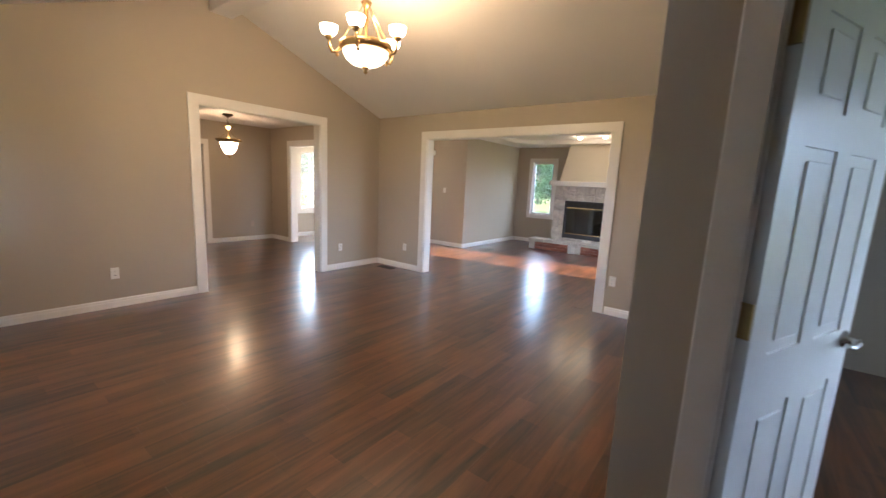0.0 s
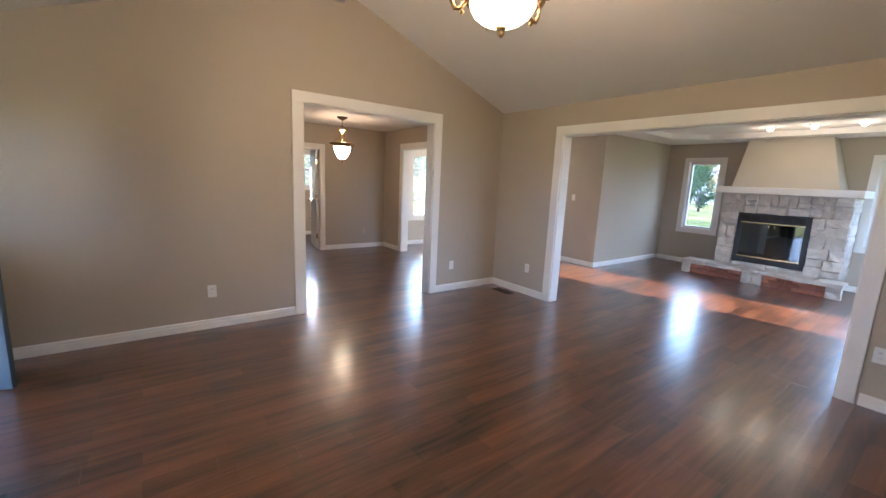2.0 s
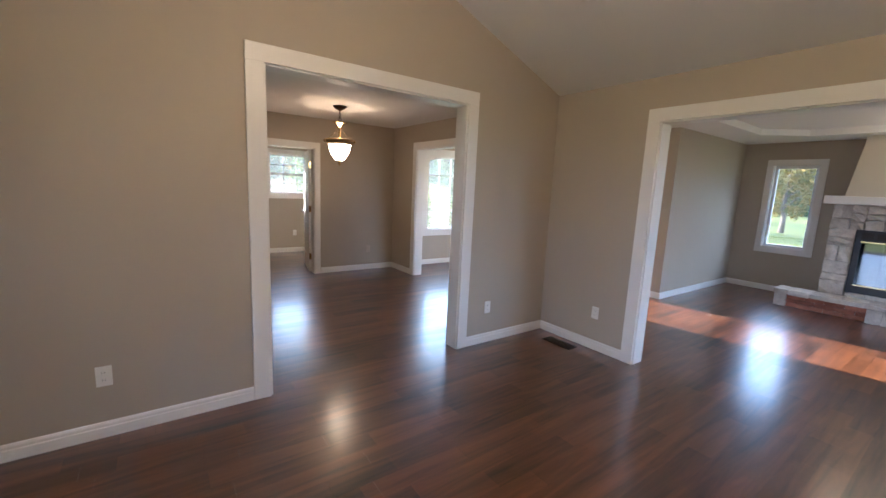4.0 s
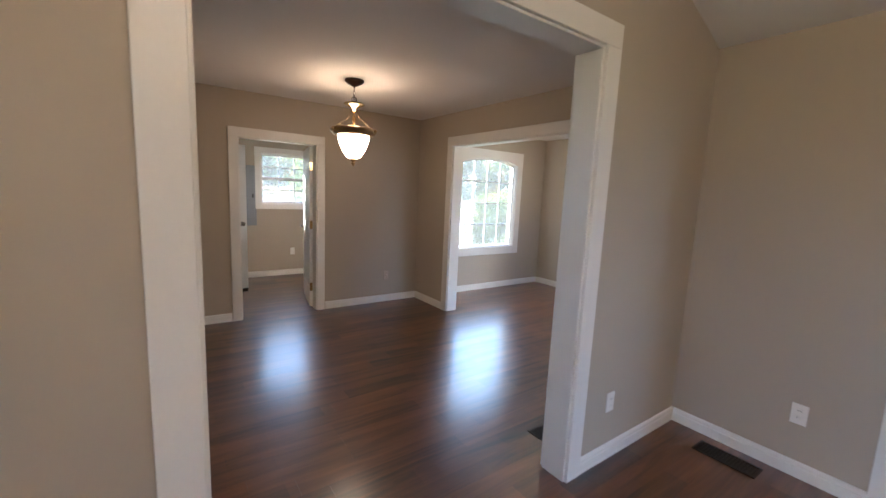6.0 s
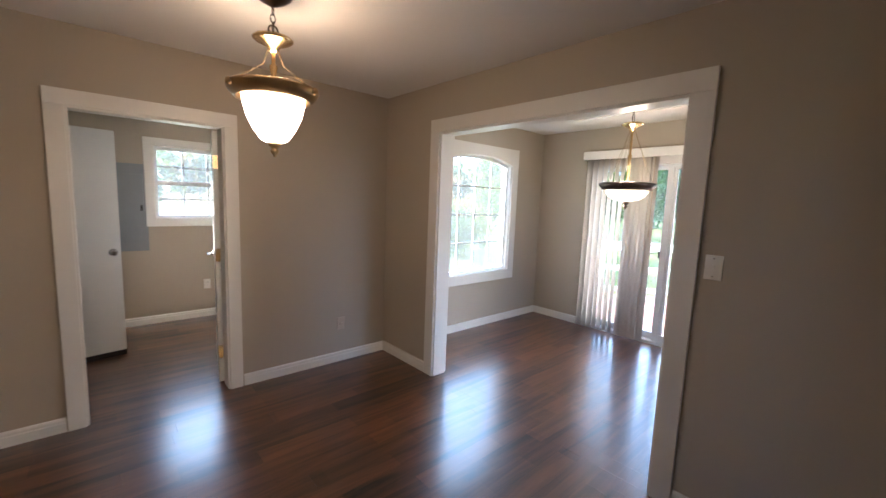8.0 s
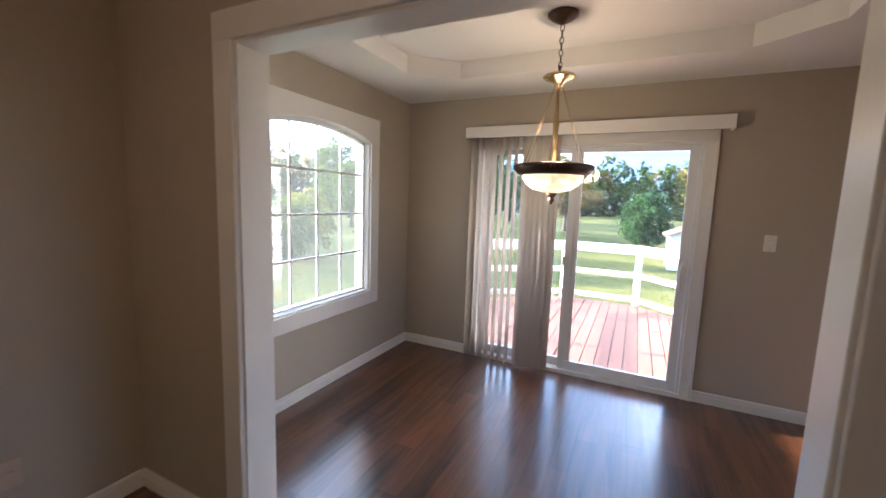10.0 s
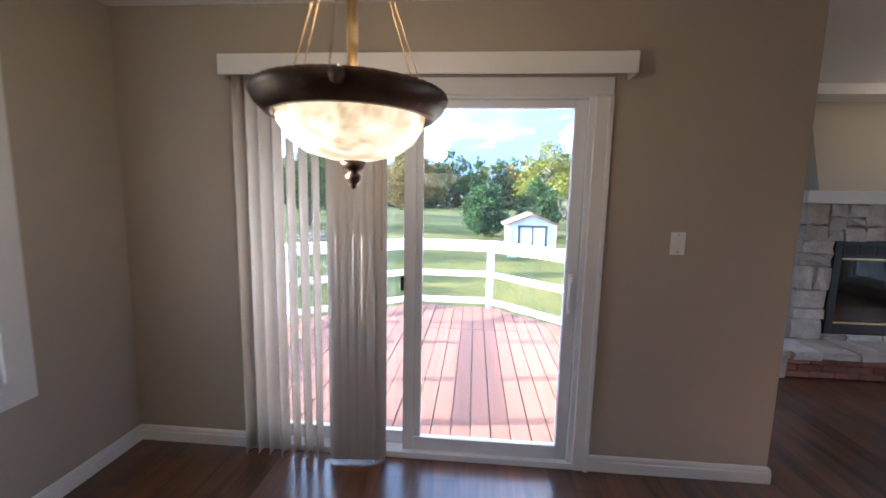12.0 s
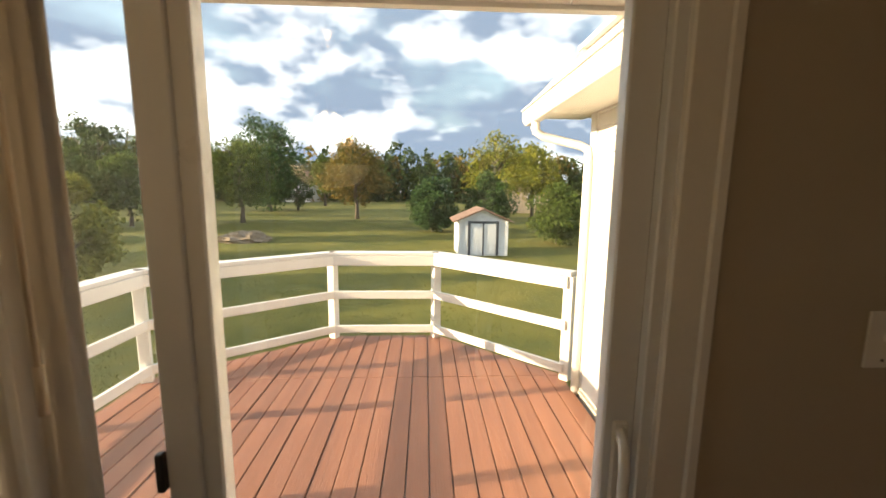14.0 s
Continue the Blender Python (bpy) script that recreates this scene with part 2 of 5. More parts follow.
GLOW = glow_mat("lit_frosted_glass", (1.0, 0.72, 0.42), 7.0)
GLOW_BOWL = glow_mat("lit_alabaster_glass", (1.0, 0.74, 0.44), 2.6, 0.5)
GLOW_MARBLE = glow_mat("lit_marbled_glass", (1.0, 0.74, 0.40), 1.0, 0.5)
GLOW_BELL = glow_mat("lit_white_glass", (1.0, 0.68, 0.38), 7.0)
GLOW_CAN = glow_mat("lit_bulb", (1.0, 0.75, 0.45), 6.0)
STONE = mat("whitewashed_stone", (0.55, 0.50, 0.435), 0.85, 0.36, 10, 0.7, 45, rand=0.13)
MORTAR = mat("stone_mortar", (0.44, 0.40, 0.35), 0.95, 0.25, 20, 0.5, 90)
BRICK = mat("red_brick", (0.30, 0.12, 0.075), 0.85, 0.35, 16, 0.5, 70, rand=0.28)
DECK = mat("deck_stain", (0.28, 0.118, 0.07), 0.6, 0.4, 2.2, 0.35, 26, stretch=(0.25, 5, 5), rand=0.09)
RAIL = mat("white_deck_paint", (0.76, 0.75, 0.72), 0.5, 0.06, 3, 0.06, 60)
SIDING = mat("white_siding", (0.76, 0.74, 0.69), 0.5, 0.05, 3, 0.05, 50)
GUTTER = mat("white_aluminium", (0.74, 0.73, 0.70), 0.4, 0.08, 4, 0.02)
SHINGLE = mat("brown_shingle", (0.19, 0.115, 0.085), 0.9, 0.35, 7, 0.6, 30)
DARKTRIM = mat("charcoal_trim", (0.05, 0.06, 0.075), 0.5, 0.1)
SHEDW = mat("shed_siding", (0.68, 0.70, 0.72), 0.6, 0.08, 4, 0.1, 40)
LAWN = grass_mat()
DIRT = mat("bare_earth", (0.20, 0.155, 0.11), 0.95, 0.35, 5, 0.8, 20)
BARK = mat("bark", (0.11, 0.085, 0.065), 0.9, 0.3, 8, 0.7, 30)
LEAF_A = leaf_mat("leaf_green", (0.035, 0.07, 0.014), (0.13, 0.17, 0.035))
LEAF_B = leaf_mat("leaf_dark", (0.022, 0.045, 0.014), (0.07, 0.105, 0.03))
LEAF_C = leaf_mat("leaf_yellow_green", (0.10, 0.13, 0.018), (0.28, 0.27, 0.045))
LEAF_D = leaf_mat("leaf_autumn", (0.05, 0.08, 0.018), (0.26, 0.165, 0.04))
NEEDLE = leaf_mat("needle_blue_green", (0.02, 0.055, 0.018), (0.07, 0.13, 0.038))


# ---- mesh helpers ----
def box(bm, x0, x1, y0, y1, z0, z1, bevel=0.0, m=None):
    """Adds a box, its edges rounded by bevel, to bm."""
    vs = [bm.verts.new((x, y, z)) for x in (x0, x1) for y in (y0, y1) for z in (z0, z1)]
    fs = [bm.faces.new([vs[i] for i in f]) for f in ((0, 1, 3, 2), (4, 6, 7, 5), (0, 4, 5, 1), (2, 3, 7, 6), (0, 2, 6, 4), (1, 5, 7, 3))]
    if m is not None:
        bmesh.ops.transform(bm, matrix=m, verts=vs)
    if bevel:
        es = list({e for f in fs for e in f.edges})
        bmesh.ops.bevel(bm, geom=es, offset=bevel, segments=1, affect='EDGES', profile=0.5)
    return vs


def lathe(bm, profile, at=(0, 0, 0), n=28, cap=True, ridge=0.0):
    """Turns a profile of (radius, z) round the upright line through at."""
    rings = []
    for r, z in profile:
        rr = [r * (1 + ridge * (i % 2)) for i in range(n)]
        rings.append([bm.verts.new((at[0] + rr[i] * math.cos(2 * math.pi * i / n), at[1] + rr[i] * math.sin(2 * math.pi * i / n), at[2] + z)) for i in range(n)])
    for a, b in zip(rings, rings[1:]):
        for i in range(n):
            f = bm.faces.new((a[i], a[(i + 1) % n], b[(i + 1) % n], b[i]))
            f.smooth = True
    if cap:
        for ring in (rings[0], rings[-1]):
            bm.faces.new(ring)
    return bm


def tube(bm, pts, r=0.01, n=8):
    """A round rod along points."""
    pts = [Vector(p) for p in pts]
    rings = []
    for i, p in enumerate(pts):
        d = (pts[min(i + 1, len(pts) - 1)] - pts[max(i - 1, 0)]).normalized()
        a = d.orthogonal().normalized() if i == 0 else (rings_a - d * rings_a.dot(d)).normalized()
        rings_a = a
        b = d.cross(a)
        rad = r if not isinstance(r, (list, tuple)) else r[i]
        rings.append([bm.verts.new(p + (a * math.cos(2 * math.pi * k / n) + b * math.sin(2 * math.pi * k / n)) * rad) for k in range(n)])
    for p, q in zip(rings, rings[1:]):
        for k in range(n):
            f = bm.faces.new((p[k], p[(k + 1) % n], q[(k + 1) % n], q[k]))
            f.smooth = True
    bm.faces.new(rings[0])
    bm.faces.new(rings[-1])
    return bm


def prism(bm, outline, a, b, axis="x"):
    """A solid between a and b along an axis, with the given outline in the other two."""
    def at(u, v, w):
        return (w, u, v) if axis == "x" else (u, w, v) if axis == "y" else (u, v, w)
    p = [bm.verts.new(at(u, v, a)) for u, v in outline]
    q = [bm.verts.new(at(u, v, b)) for u, v in outline]
    bm.faces.new(p)
    bm.faces.new(q[::-1])
    for i in range(len(p)):
        j = (i + 1) % len(p)
        bm.faces.new((p[i], q[i], q[j], p[j]))
    return bm


def place_of(ob):
    v = Vector(ob.location)
    while ob.parent:
        ob = ob.parent
        v += ob.location
    return v


def part(name, bm, material, parent=None, label=""):
    """Links a bmesh, given in world metres, as one mesh object, under parent if there is one."""
    bmesh.ops.recalc_face_normals(bm, faces=bm.faces)
    if parent is not None:
        bmesh.ops.translate(bm, verts=bm.verts, vec=-place_of(parent))
    me = bpy.data.meshes.new(name)
    bm.to_mesh(me)
    bm.free()
    me.materials.append(material)
    ob = new(name, me)
    ob.parent = parent
    return tagged(ob, label)


def bbox(name, x0, x1, y0, y1, z0, z1, material, parent=None, bevel=0.0, label=""):
    bm = bmesh.new()
    box(bm, x0, x1, y0, y1, z0, z1, bevel)
    return part(name, bm, material, parent, label)


def thing(name, at, label, category, group="", kind=""):
    ob = new(name)
    ob.empty_display_size = 0.1
    ob.location = at
    return tagged(ob, label, category, group, kind)


def structure(ob, label, category):
    return tagged(ob, label, category, kind="structure")


def wall(name, axis, a, b, u0, u1, z0, z1, holes=(), label="greige painted plasterboard wall", material=None):
    """A wall between a and b across axis, from u0 to u1 along it, with holes (h0, h1, bottom, top)."""
    bm = bmesh.new()

    def put(p, q, lo, hi):
        if q - p < 1e-4 or hi - lo < 1e-4:
            return
        if axis == "x":
            box(bm, a, b, p, q, lo, hi)
        else:
            box(bm, p, q, a, b, lo, hi)
    at = u0
    for h0, h1, lo, hi in sorted(holes):
        put(at, h0, z0, z1)
        put(h0, h1, z0, lo)
        put(h0, h1, hi, z1)
        at = h1
    put(at, u1, z0, z1)
    return structure(part(name, bm, material or PAINT), label, "wall")


H = 2.44
# ---- walls: living room and hall ----
wall("wall_gable", "y", 0.0, 0.14, -6.0, 0.066, 0, 3.45, [(-2.787, -1.16, 0, 2.19)])
wall("wall_family_opening", "x", 0.0, 0.14, -6.9, 0.0, 0, 2.6, [(-3.76, -1.05, 0, 2.09)])
wall("wall_living_south", "y", -5.0, -4.845, -3.55, 0.0, 0, 3.45)
wall("wall_closet", "x", -3.55, -3.43, -6.9, -5.0, 0, 3.3, [(-5.86, -5.08, 0, 2.04)])
wall("wall_living_front", "x", -5.02, -4.88, -4.2, -1.62, 0, 3.0, [(-3.6, -2.3, 0.80, 2.08)])
wall("wall_foyer_side", "y", -1.76, -1.62, -6.0, -5.02, 0, 3.0)
wall("wall_front", "x", -5.94, -5.78, -1.62, 0.0, 0, 3.0, [(-1.17, -0.24, 0, 2.06)])
wall("wall_hall_north", "y", -4.34, -4.2, -7.0, -5.02, 0, 3.0)
wall("wall_hall_end", "x", -7.14, -7.0, -6.9, -4.2, 0, 3.0)
wall("wall_hall_south", "y", -7.04, -6.9, -7.14, 0.14, 0, 3.45, [(-2.8, -1.6, 0.80, 2.05)])
# ---- walls: dining room, kitchen, laundry ----
wall("wall_dining_far", "y", 3.556, 3.68, -4.9, 0.066, 0, 2.6, [(-2.17, -1.33, 0, 1.985)])
wall("wall_dining_nook", "x", 0.066, 0.20, 0.0, 3.68, 0, 2.7, [(0.983, 2.79, 0, 2.06)])
wall("wall_dining_stub", "x", -2.97, -2.83, 2.0, 3.556, 0, 2.6)
wall("wall_kitchen_end", "x", -4.9, -4.76, 0.14, 3.556, 0, 2.6, [(2.25, 3.4, 0.95, 2.10)])
wall("wall_laundry_far", "y", 5.74, 5.88, -3.2, 0.2, 0, 2.6, [(-1.53, -0.70, 1.19, 1.99)])
wall("wall_laundry_left", "x", -3.2, -3.06, 3.68, 5.74, 0, 2.6)
wall("wall_laundry_right", "x", -0.3, -0.16, 3.68, 5.74, 0, 2.6)
# ---- walls: nook and family room ----
wall("wall_nook_window", "y", 3.525, 3.68, 0.20, 2.70, 0, 2.75, [(0.78, 1.905, 0.665, 2.07)])
wall("wall_slider", "x", 2.56, 2.70, -0.03, 3.525, 0, 2.75, [(0.98, 2.76, 0, 2.0)])
wall("wall_family_return", "y", -0.03, 0.045, 2.70, 5.14, 0, 2.75)
wall("wall_family_far", "x", 5.0, 5.14, -5.0, -0.03, 0, 2.75, [(-1.037, -0.463, 0.73, 2.077), (-3.74, -3.166, 0.73, 2.077)])
wall("wall_family_south", "y", -5.14, -5.0, 0.14, 5.14, 0, 2.75, [(0.7, 4.3, 0.25, 2.10)])

# ---- ceilings ----
RIDGE_X, RIDGE_Z = -2.49, 3.385
bm = bmesh.new()
prism(bm, [(0.0, H), (RIDGE_X, RIDGE_Z), (RIDGE_X, RIDGE_Z + 0.15), (0.14, H + 0.15)], -4.99, 0.0, "y")
prism(bm, [(RIDGE_X, RIDGE_Z), (-5.02, 2.40), (-5.02, 2.55), (RIDGE_X, RIDGE_Z + 0.15)], -4.99, 0.0, "y")
structure(part("ceiling", bm, CEIL), "white vaulted ceiling sloping to both side walls", "ceiling")
structure(bbox("ceiling", -7.1, -3.5, -6.9, -4.99, 2.42, 2.56, CEIL), "white flat hall ceiling", "ceiling")
structure(bbox("ceiling", -3.43, 0.0, -6.9, -5.0, 2.42, 2.56, CEIL), "white flat room ceiling", "ceiling")
structure(bbox("ceiling", -7.1, -5.02, -4.99, 0.0, 2.40, 2.56, CEIL), "white flat foyer ceiling", "ceiling")
structure(bbox("ceiling", -4.9, 0.066, 0.14, 3.556, H, 2.6, CEIL), "white flat dining room ceiling", "ceiling")
structure(bbox("ceiling", -3.2, 0.0, 3.68, 5.74, H, 2.6, CEIL), "white flat laundry ceiling", "ceiling")
structure(bbox("beam", RIDGE_X - 0.125, RIDGE_X + 0.125, -4.84, -0.002, 3.20, RIDGE_Z + 0.02, CEIL, bevel=0.006), "white boxed ridge beam under the vault", "beam")


def tray_ceiling(outer, inner, cut, z, top, label):
    """A flat ceiling with a raised eight-sided tray."""
    (x0, x1, y0, y1), (a0, a1, b0, b1) = outer, inner
    cx, cy = cut
    ring = [(a0 + cx, b0), (a1 - cx, b0), (a1, b0 + cy), (a1, b1 - cy), (a1 - cx, b1), (a0 + cx, b1), (a0, b1 - cy), (a0, b0 + cy)]
    far = [(a0 + cx, y0), (a1 - cx, y0), (x1, b0 + cy), (x1, b1 - cy), (a1 - cx, y1), (a0 + cx, y1), (x0, b1 - cy), (x0, b0 + cy)]
    corner = [(x1, y0), (x1, y1), (x0, y1), (x0, y0)]
    bm = bmesh.new()
    p = [bm.verts.new((*v, z)) for v in ring]
    q = [bm.verts.new((*v, z)) for v in far]
    c = [bm.verts.new((*v, z)) for v in corner]
    u = [bm.verts.new((*v, top)) for v in ring]
    for i in range(8):
        j = (i + 1) % 8
        if i % 2 == 0:
            bm.faces.new((p[i], p[j], q[j], q[i]))
        else:
            bm.faces.new((p[i], p[j], q[j], c[i // 2], q[i]))
        bm.faces.new((p[i], u[i], u[j], p[j]))
    bm.faces.new(u)
    lid = [bm.verts.new((x, y, top + 0.1)) for x, y in ((x0, y0), (x1, y0), (x1, y1), (x0, y1))]
    bm.faces.new(lid)
    bmesh.ops.recalc_face_normals(bm, faces=bm.faces)
    return structure(part("ceiling", bm, CEIL), label, "ceiling")


tray_ceiling((0.20, 2.56, -0.03, 3.525), (0.80, 1.98, 0.56, 3.05), (0.27, 0.32), H, 2.57, "white tray ceiling with cut corners over the nook")
tray_ceiling((0.14, 5.0, -5.0, -0.03), (0.85, 4.32, -4.3, -0.55), (0.45, 0.45), H, 2.53, "white tray ceiling with cut corners over the family room")

# ---- ground floor slab ----
bm = bmesh.new()
box(bm, -7.1, 2.70, -6.9, 3.68, -0.16, -0.010)
box(bm, 2.70, 5.0, -5.0, 0.04, -0.16, -0.010)
box(bm, -3.2, -0.16, 3.68, 5.74, -0.16, -0.010)
floor = structure(part("floor", bm, SUB), "dark reddish-brown glossy laminate plank floor", "floor")


# ---- trim ----
def baseboard(axis, face, way, u0, u1):
    """White baseboard with a stepped top on a wall face; way is the side it stands out to."""
    bm = bmesh.new()
    prof = [(0, 0), (0.016, 0), (0.016, 0.058), (0.012, 0.063), (0.012, 0.078), (0.006, 0.088), (0, 0.09)]
    prof = [(face + way * d, z + 0.001) for d, z in prof]
    prism(bm, prof, u0, u1, "y" if axis == "x" else "x") if axis == "x" else prism(bm, prof, u0, u1, "x")
    return structure(part("baseboard", bm, TRIM), "white painted wood baseboard", "baseboard")


baseboard("y", 0.0, -1, -5.86, -2.891)
baseboard("y", 0.0, -1, -1.056, -0.002)
baseboard("x", 0.0, -1, -0.95, -0.016)
baseboard("x", 0.0, -1, -4.845, -3.875)
baseboard("y", -4.845, 1, -3.55, -0.016)
baseboard("x", -3.55, -1, -5.02, -4.845)
baseboard("x", -4.88, 1, -4.2, -1.62)
baseboard("y", -1.62, 1, -5.86, -4.88)
baseboard("y", 3.556, -1, -2.83, -2.26)
baseboard("y", 3.556, -1, -1.235, 0.05)
baseboard("x", 0.066, -1, 2.895, 3.556)
baseboard("x", 0.066, -1, 0.14, 0.88)
baseboard("x", -2.83, 1, 2.0, 3.54)
baseboard("y", 2.0, -1, -2.97, -2.814)
baseboard("y", 5.74, -1, -3.0, -0.3)
baseboard("y", 3.525, -1, 0.2, 2.56)
baseboard("x", 2.56, -1, -0.03, 0.905)
baseboard("x", 2.56, -1, 2.84, 3.51)
baseboard("y", -0.03, -1, 2.544, 5.0)
baseboard("x", 5.0, -1, -1.2, -0.046)
baseboard("x", 5.0, -1, -5.0, -3.0)
baseboard("x", -3.43, 1, -6.9, -6.0)
baseboard("y", -6.9, 1, -3.43, -0.1)


def cased_opening(axis, a, b, u0, u1, top, width, label, both=True, sides=(1, 1)):
    """Flat white casing and jamb lining of an opening through a wall between a and b."""
    t = thing("trim", (0, 0, 0), label, "door trim", kind="structure")

    def put(name, d0, d1, p, q, lo, hi):
        args = (d0, d1, p, q, lo, hi) if axis == "x" else (p, q, d0, d1, lo, hi)
        bbox(name, *args, TRIM, t, 0.0025)
    put("jamb_lining", a - 0.002, b + 0.002, u0, u0 + 0.018, 0, top)
    put("jamb_lining", a - 0.002, b + 0.002, u1 - 0.018, u1, 0, top)
    put("head_lining", a - 0.002, b + 0.002, u0 + 0.018, u1 - 0.018, top - 0.018, top)
    for d0, d1, use in ((a - 0.020, a - 0.0005, sides[0]), (b + 0.0005, b + 0.020, sides[1])):
        if use:
            put("side_casing", d0, d1, u0 - width + 0.006, u0 + 0.006, 0, top - 0.006)
            put("side_casing", d0, d1, u1 - 0.006, u1 + width - 0.006, 0, top - 0.006)
            put("head_casing", d0, d1, u0 - width + 0.006, u1 + width - 0.006, top - 0.006, top + width - 0.006)
    return t


cased_opening("y", 0.0, 0.14, -2.787, -1.16, 2.19, 0.108, "wide flat white casing round the dining room opening")
cased_opening("x", 0.0, 0.14, -3.76, -1.05, 2.09, 0.105, "wide flat white casing round the family room opening")
cased_opening("x", 0.066, 0.20, 0.983, 2.79, 2.06, 0.105, "wide flat white casing round the nook opening")
cased_opening("y", 3.556, 3.68, -2.17, -1.33, 1.985, 0.09, "white casing round the laundry doorway")
cased_opening("x", -3.55, -3.43, -5.86, -5.08, 2.04, 0.078, "white casing round the closet doorway")
cased_opening("x", -5.94, -5.78, -1.17, -0.24, 2.06, 0.08, "white casing round the front doorway", sides=(0, 1))


# ---- doors ----
def panel_leaf(bm, w, h, t, rows, style="six"):
    """A moulded door leaf from (0, -t/2, 0) to (w, t/2, h): stiles and rails proud of sunk, raised panels."""
    box(bm, 0, w, -t / 2 + 0.006, t / 2 - 0.006, 0, h)
    s, mid = 0.11, 0.10
    cols = [(s, w / 2 - mid / 2), (w / 2 + mid / 2, w - s)]
    for y0, y1 in ((-t / 2, -t / 2 + 0.006), (t / 2 - 0.006, t / 2)):
        for a, b in ((0, s), (w / 2 - mid / 2, w / 2 + mid / 2), (w - s, w)):
            box(bm, a, b, y0, y1, 0, h)
        z = 0.0
        for lo, hi in rows + [(h, h)]:
            for a, b in cols:
                box(bm, a, b, y0, y1, z, lo)
            z = hi
        for lo, hi in rows:
            for a, b in cols:
                box(bm, a + 0.035, b - 0.035, y0 + 0.001, y1 - 0.001, lo + 0.035, hi - 0.035, 0.0035)


def leaf_pose(hinge, angle):
    return Matrix.Translation((hinge[0], hinge[1], hinge[2])) @ Matrix.Rotation(radians(angle), 4, 'Z')


def lever(parent, m, x, z, t, material, knob=False):
    for side in (-1, 1):
        bm = bmesh.new()
        lathe(bm, [(0.001, 0), (0.03, 0), (0.032, 0.006), (0.012, 0.012), (0.012, 0.04), (0.016, 0.045)] if not knob else
              [(0.001, 0), (0.028, 0), (0.03, 0.006), (0.011, 0.012), (0.011, 0.03), (0.026, 0.042), (0.026, 0.055), (0.012, 0.064)], n=16)
        bmesh.ops.transform(bm, matrix=Matrix.Translation((x, side * t / 2, z)) @ Matrix.Rotation(radians(-90 * side), 4, 'X'), verts=bm.verts)
        if not knob:
            tube(bm, [(x, side * (t / 2 + 0.042), z), (x - 0.03, side * (t / 2 + 0.05), z + 0.004), (x - 0.07, side * (t / 2 + 0.05), z - 0.004), (x - 0.115, side * (t / 2 + 0.046), z + 0.006)], [0.011, 0.010, 0.008, 0.006])
        bmesh.ops.transform(bm, matrix=m, verts=bm.verts)
        part("handle", bm, material, parent, "satin metal door handle")


def hung_door(name, hinge, angle, w, h, label, material=None, hinge_mat=None, hinge_z=(0.25, 1.02, 1.80), knob=False, flip=1):
    m = leaf_pose(hinge, angle)
    d = thing(name, hinge, label, "door", kind="structure")
    bm = bmesh.new()
    panel_leaf(bm, w, h, 0.036, [(0.22, 0.80), (0.98, 1.56), (1.66, h - 0.11)])
    bmesh.ops.transform(bm, matrix=m, verts=bm.verts)
    part("leaf", bm, material or DOORW, d)
    lever(d, m, w - 0.06, 0.94, 0.036, NICKEL, knob)
    for z in hinge_z:
        bm = bmesh.new()
        tube(bm, [(-0.006, flip * 0.024, z - 0.05), (-0.006, flip * 0.024, z + 0.05)], 0.008)
        box(bm, -0.002, 0.034, flip * 0.018, flip * 0.021, z - 0.05, z + 0.05)
        box(bm, -0.012, -0.002, -0.016, 0.018, z - 0.05, z + 0.05)
        bmesh.ops.transform(bm, matrix=m, verts=bm.verts)
        part("hinge", bm, hinge_mat or GOLD, d, "brass butt hinge")
    return d


hung_door("door_1", (-3.44, -5.115, 0.012), -23.5, 0.745, 2.0, "white six-panel door standing open into the closet room", hinge_mat=BRASS, hinge_z=(0.30, 1.09, 1.84))
hung_door("door_2", (-1.36, 3.70, 0.012), 79, 0.76, 1.95, "white six-panel door standing open into the laundry", hinge_z=(0.25, 1.02, 1.72), flip=-1)

# front door: blue, with a glazed upper half
fd_m = leaf_pose((-5.72, -0.25, 0.012), -21)
front = thing("door_3", (-5.72, -0.25, 0.012), "slate-blue front door with a glazed light standing open", "door", kind="structure")
bm = bmesh.new()
W, T = 0.91, 0.044
for a, b, lo, hi in ((0, 0.14, 0, 2.03), (W - 0.14, W, 0, 2.03), (0.14, W - 0.14, 0, 0.98), (0.14, W - 0.14, 1.88, 2.03)):
    box(bm, a, b, -T / 2, T / 2, lo, hi)
for a, b in ((0.13, 0.42), (0.49, W - 0.13)):
    for y in (-T / 2 - 0.004, T / 2 + 0.004):
        for r in ((a, b, 0.20, 0.225), (a, b, 0.755, 0.78), (a, a + 0.025, 0.225, 0.755), (b - 0.025, b, 0.225, 0.755)):
            box(bm, r[0], r[1], y - 0.004, y + 0.004, r[2], r[3], 0.003)
        box(bm, a + 0.05, b - 0.05, y - 0.003, y + 0.003, 0.275, 0.705, 0.0025)
bmesh.ops.transform(bm, matrix=fd_m, verts=bm.verts)
part("leaf", bm, BLUE, front)
bm = bmesh.new()
for y in (-T / 2 - 0.006, T / 2 + 0.006):
    for r in ((0.14, W - 0.14, 0.98, 1.01), (0.14, W - 0.14, 1.85, 1.88), (0.14, 0.17, 1.01, 1.85), (W - 0.17, W - 0.14, 1.01, 1.85)):
        box(bm, r[0], r[1], y - 0.006, y + 0.006, r[2], r[3], 0.004)
bmesh.ops.transform(bm, matrix=fd_m, verts=bm.verts)
part("glazing_frame", bm, BLUE, front)
bm = bmesh.new()
box(bm, 0.15, W - 0.15, -0.004, 0.004, 0.99, 1.87)
bmesh.ops.transform(bm, matrix=fd_m, verts=bm.verts)
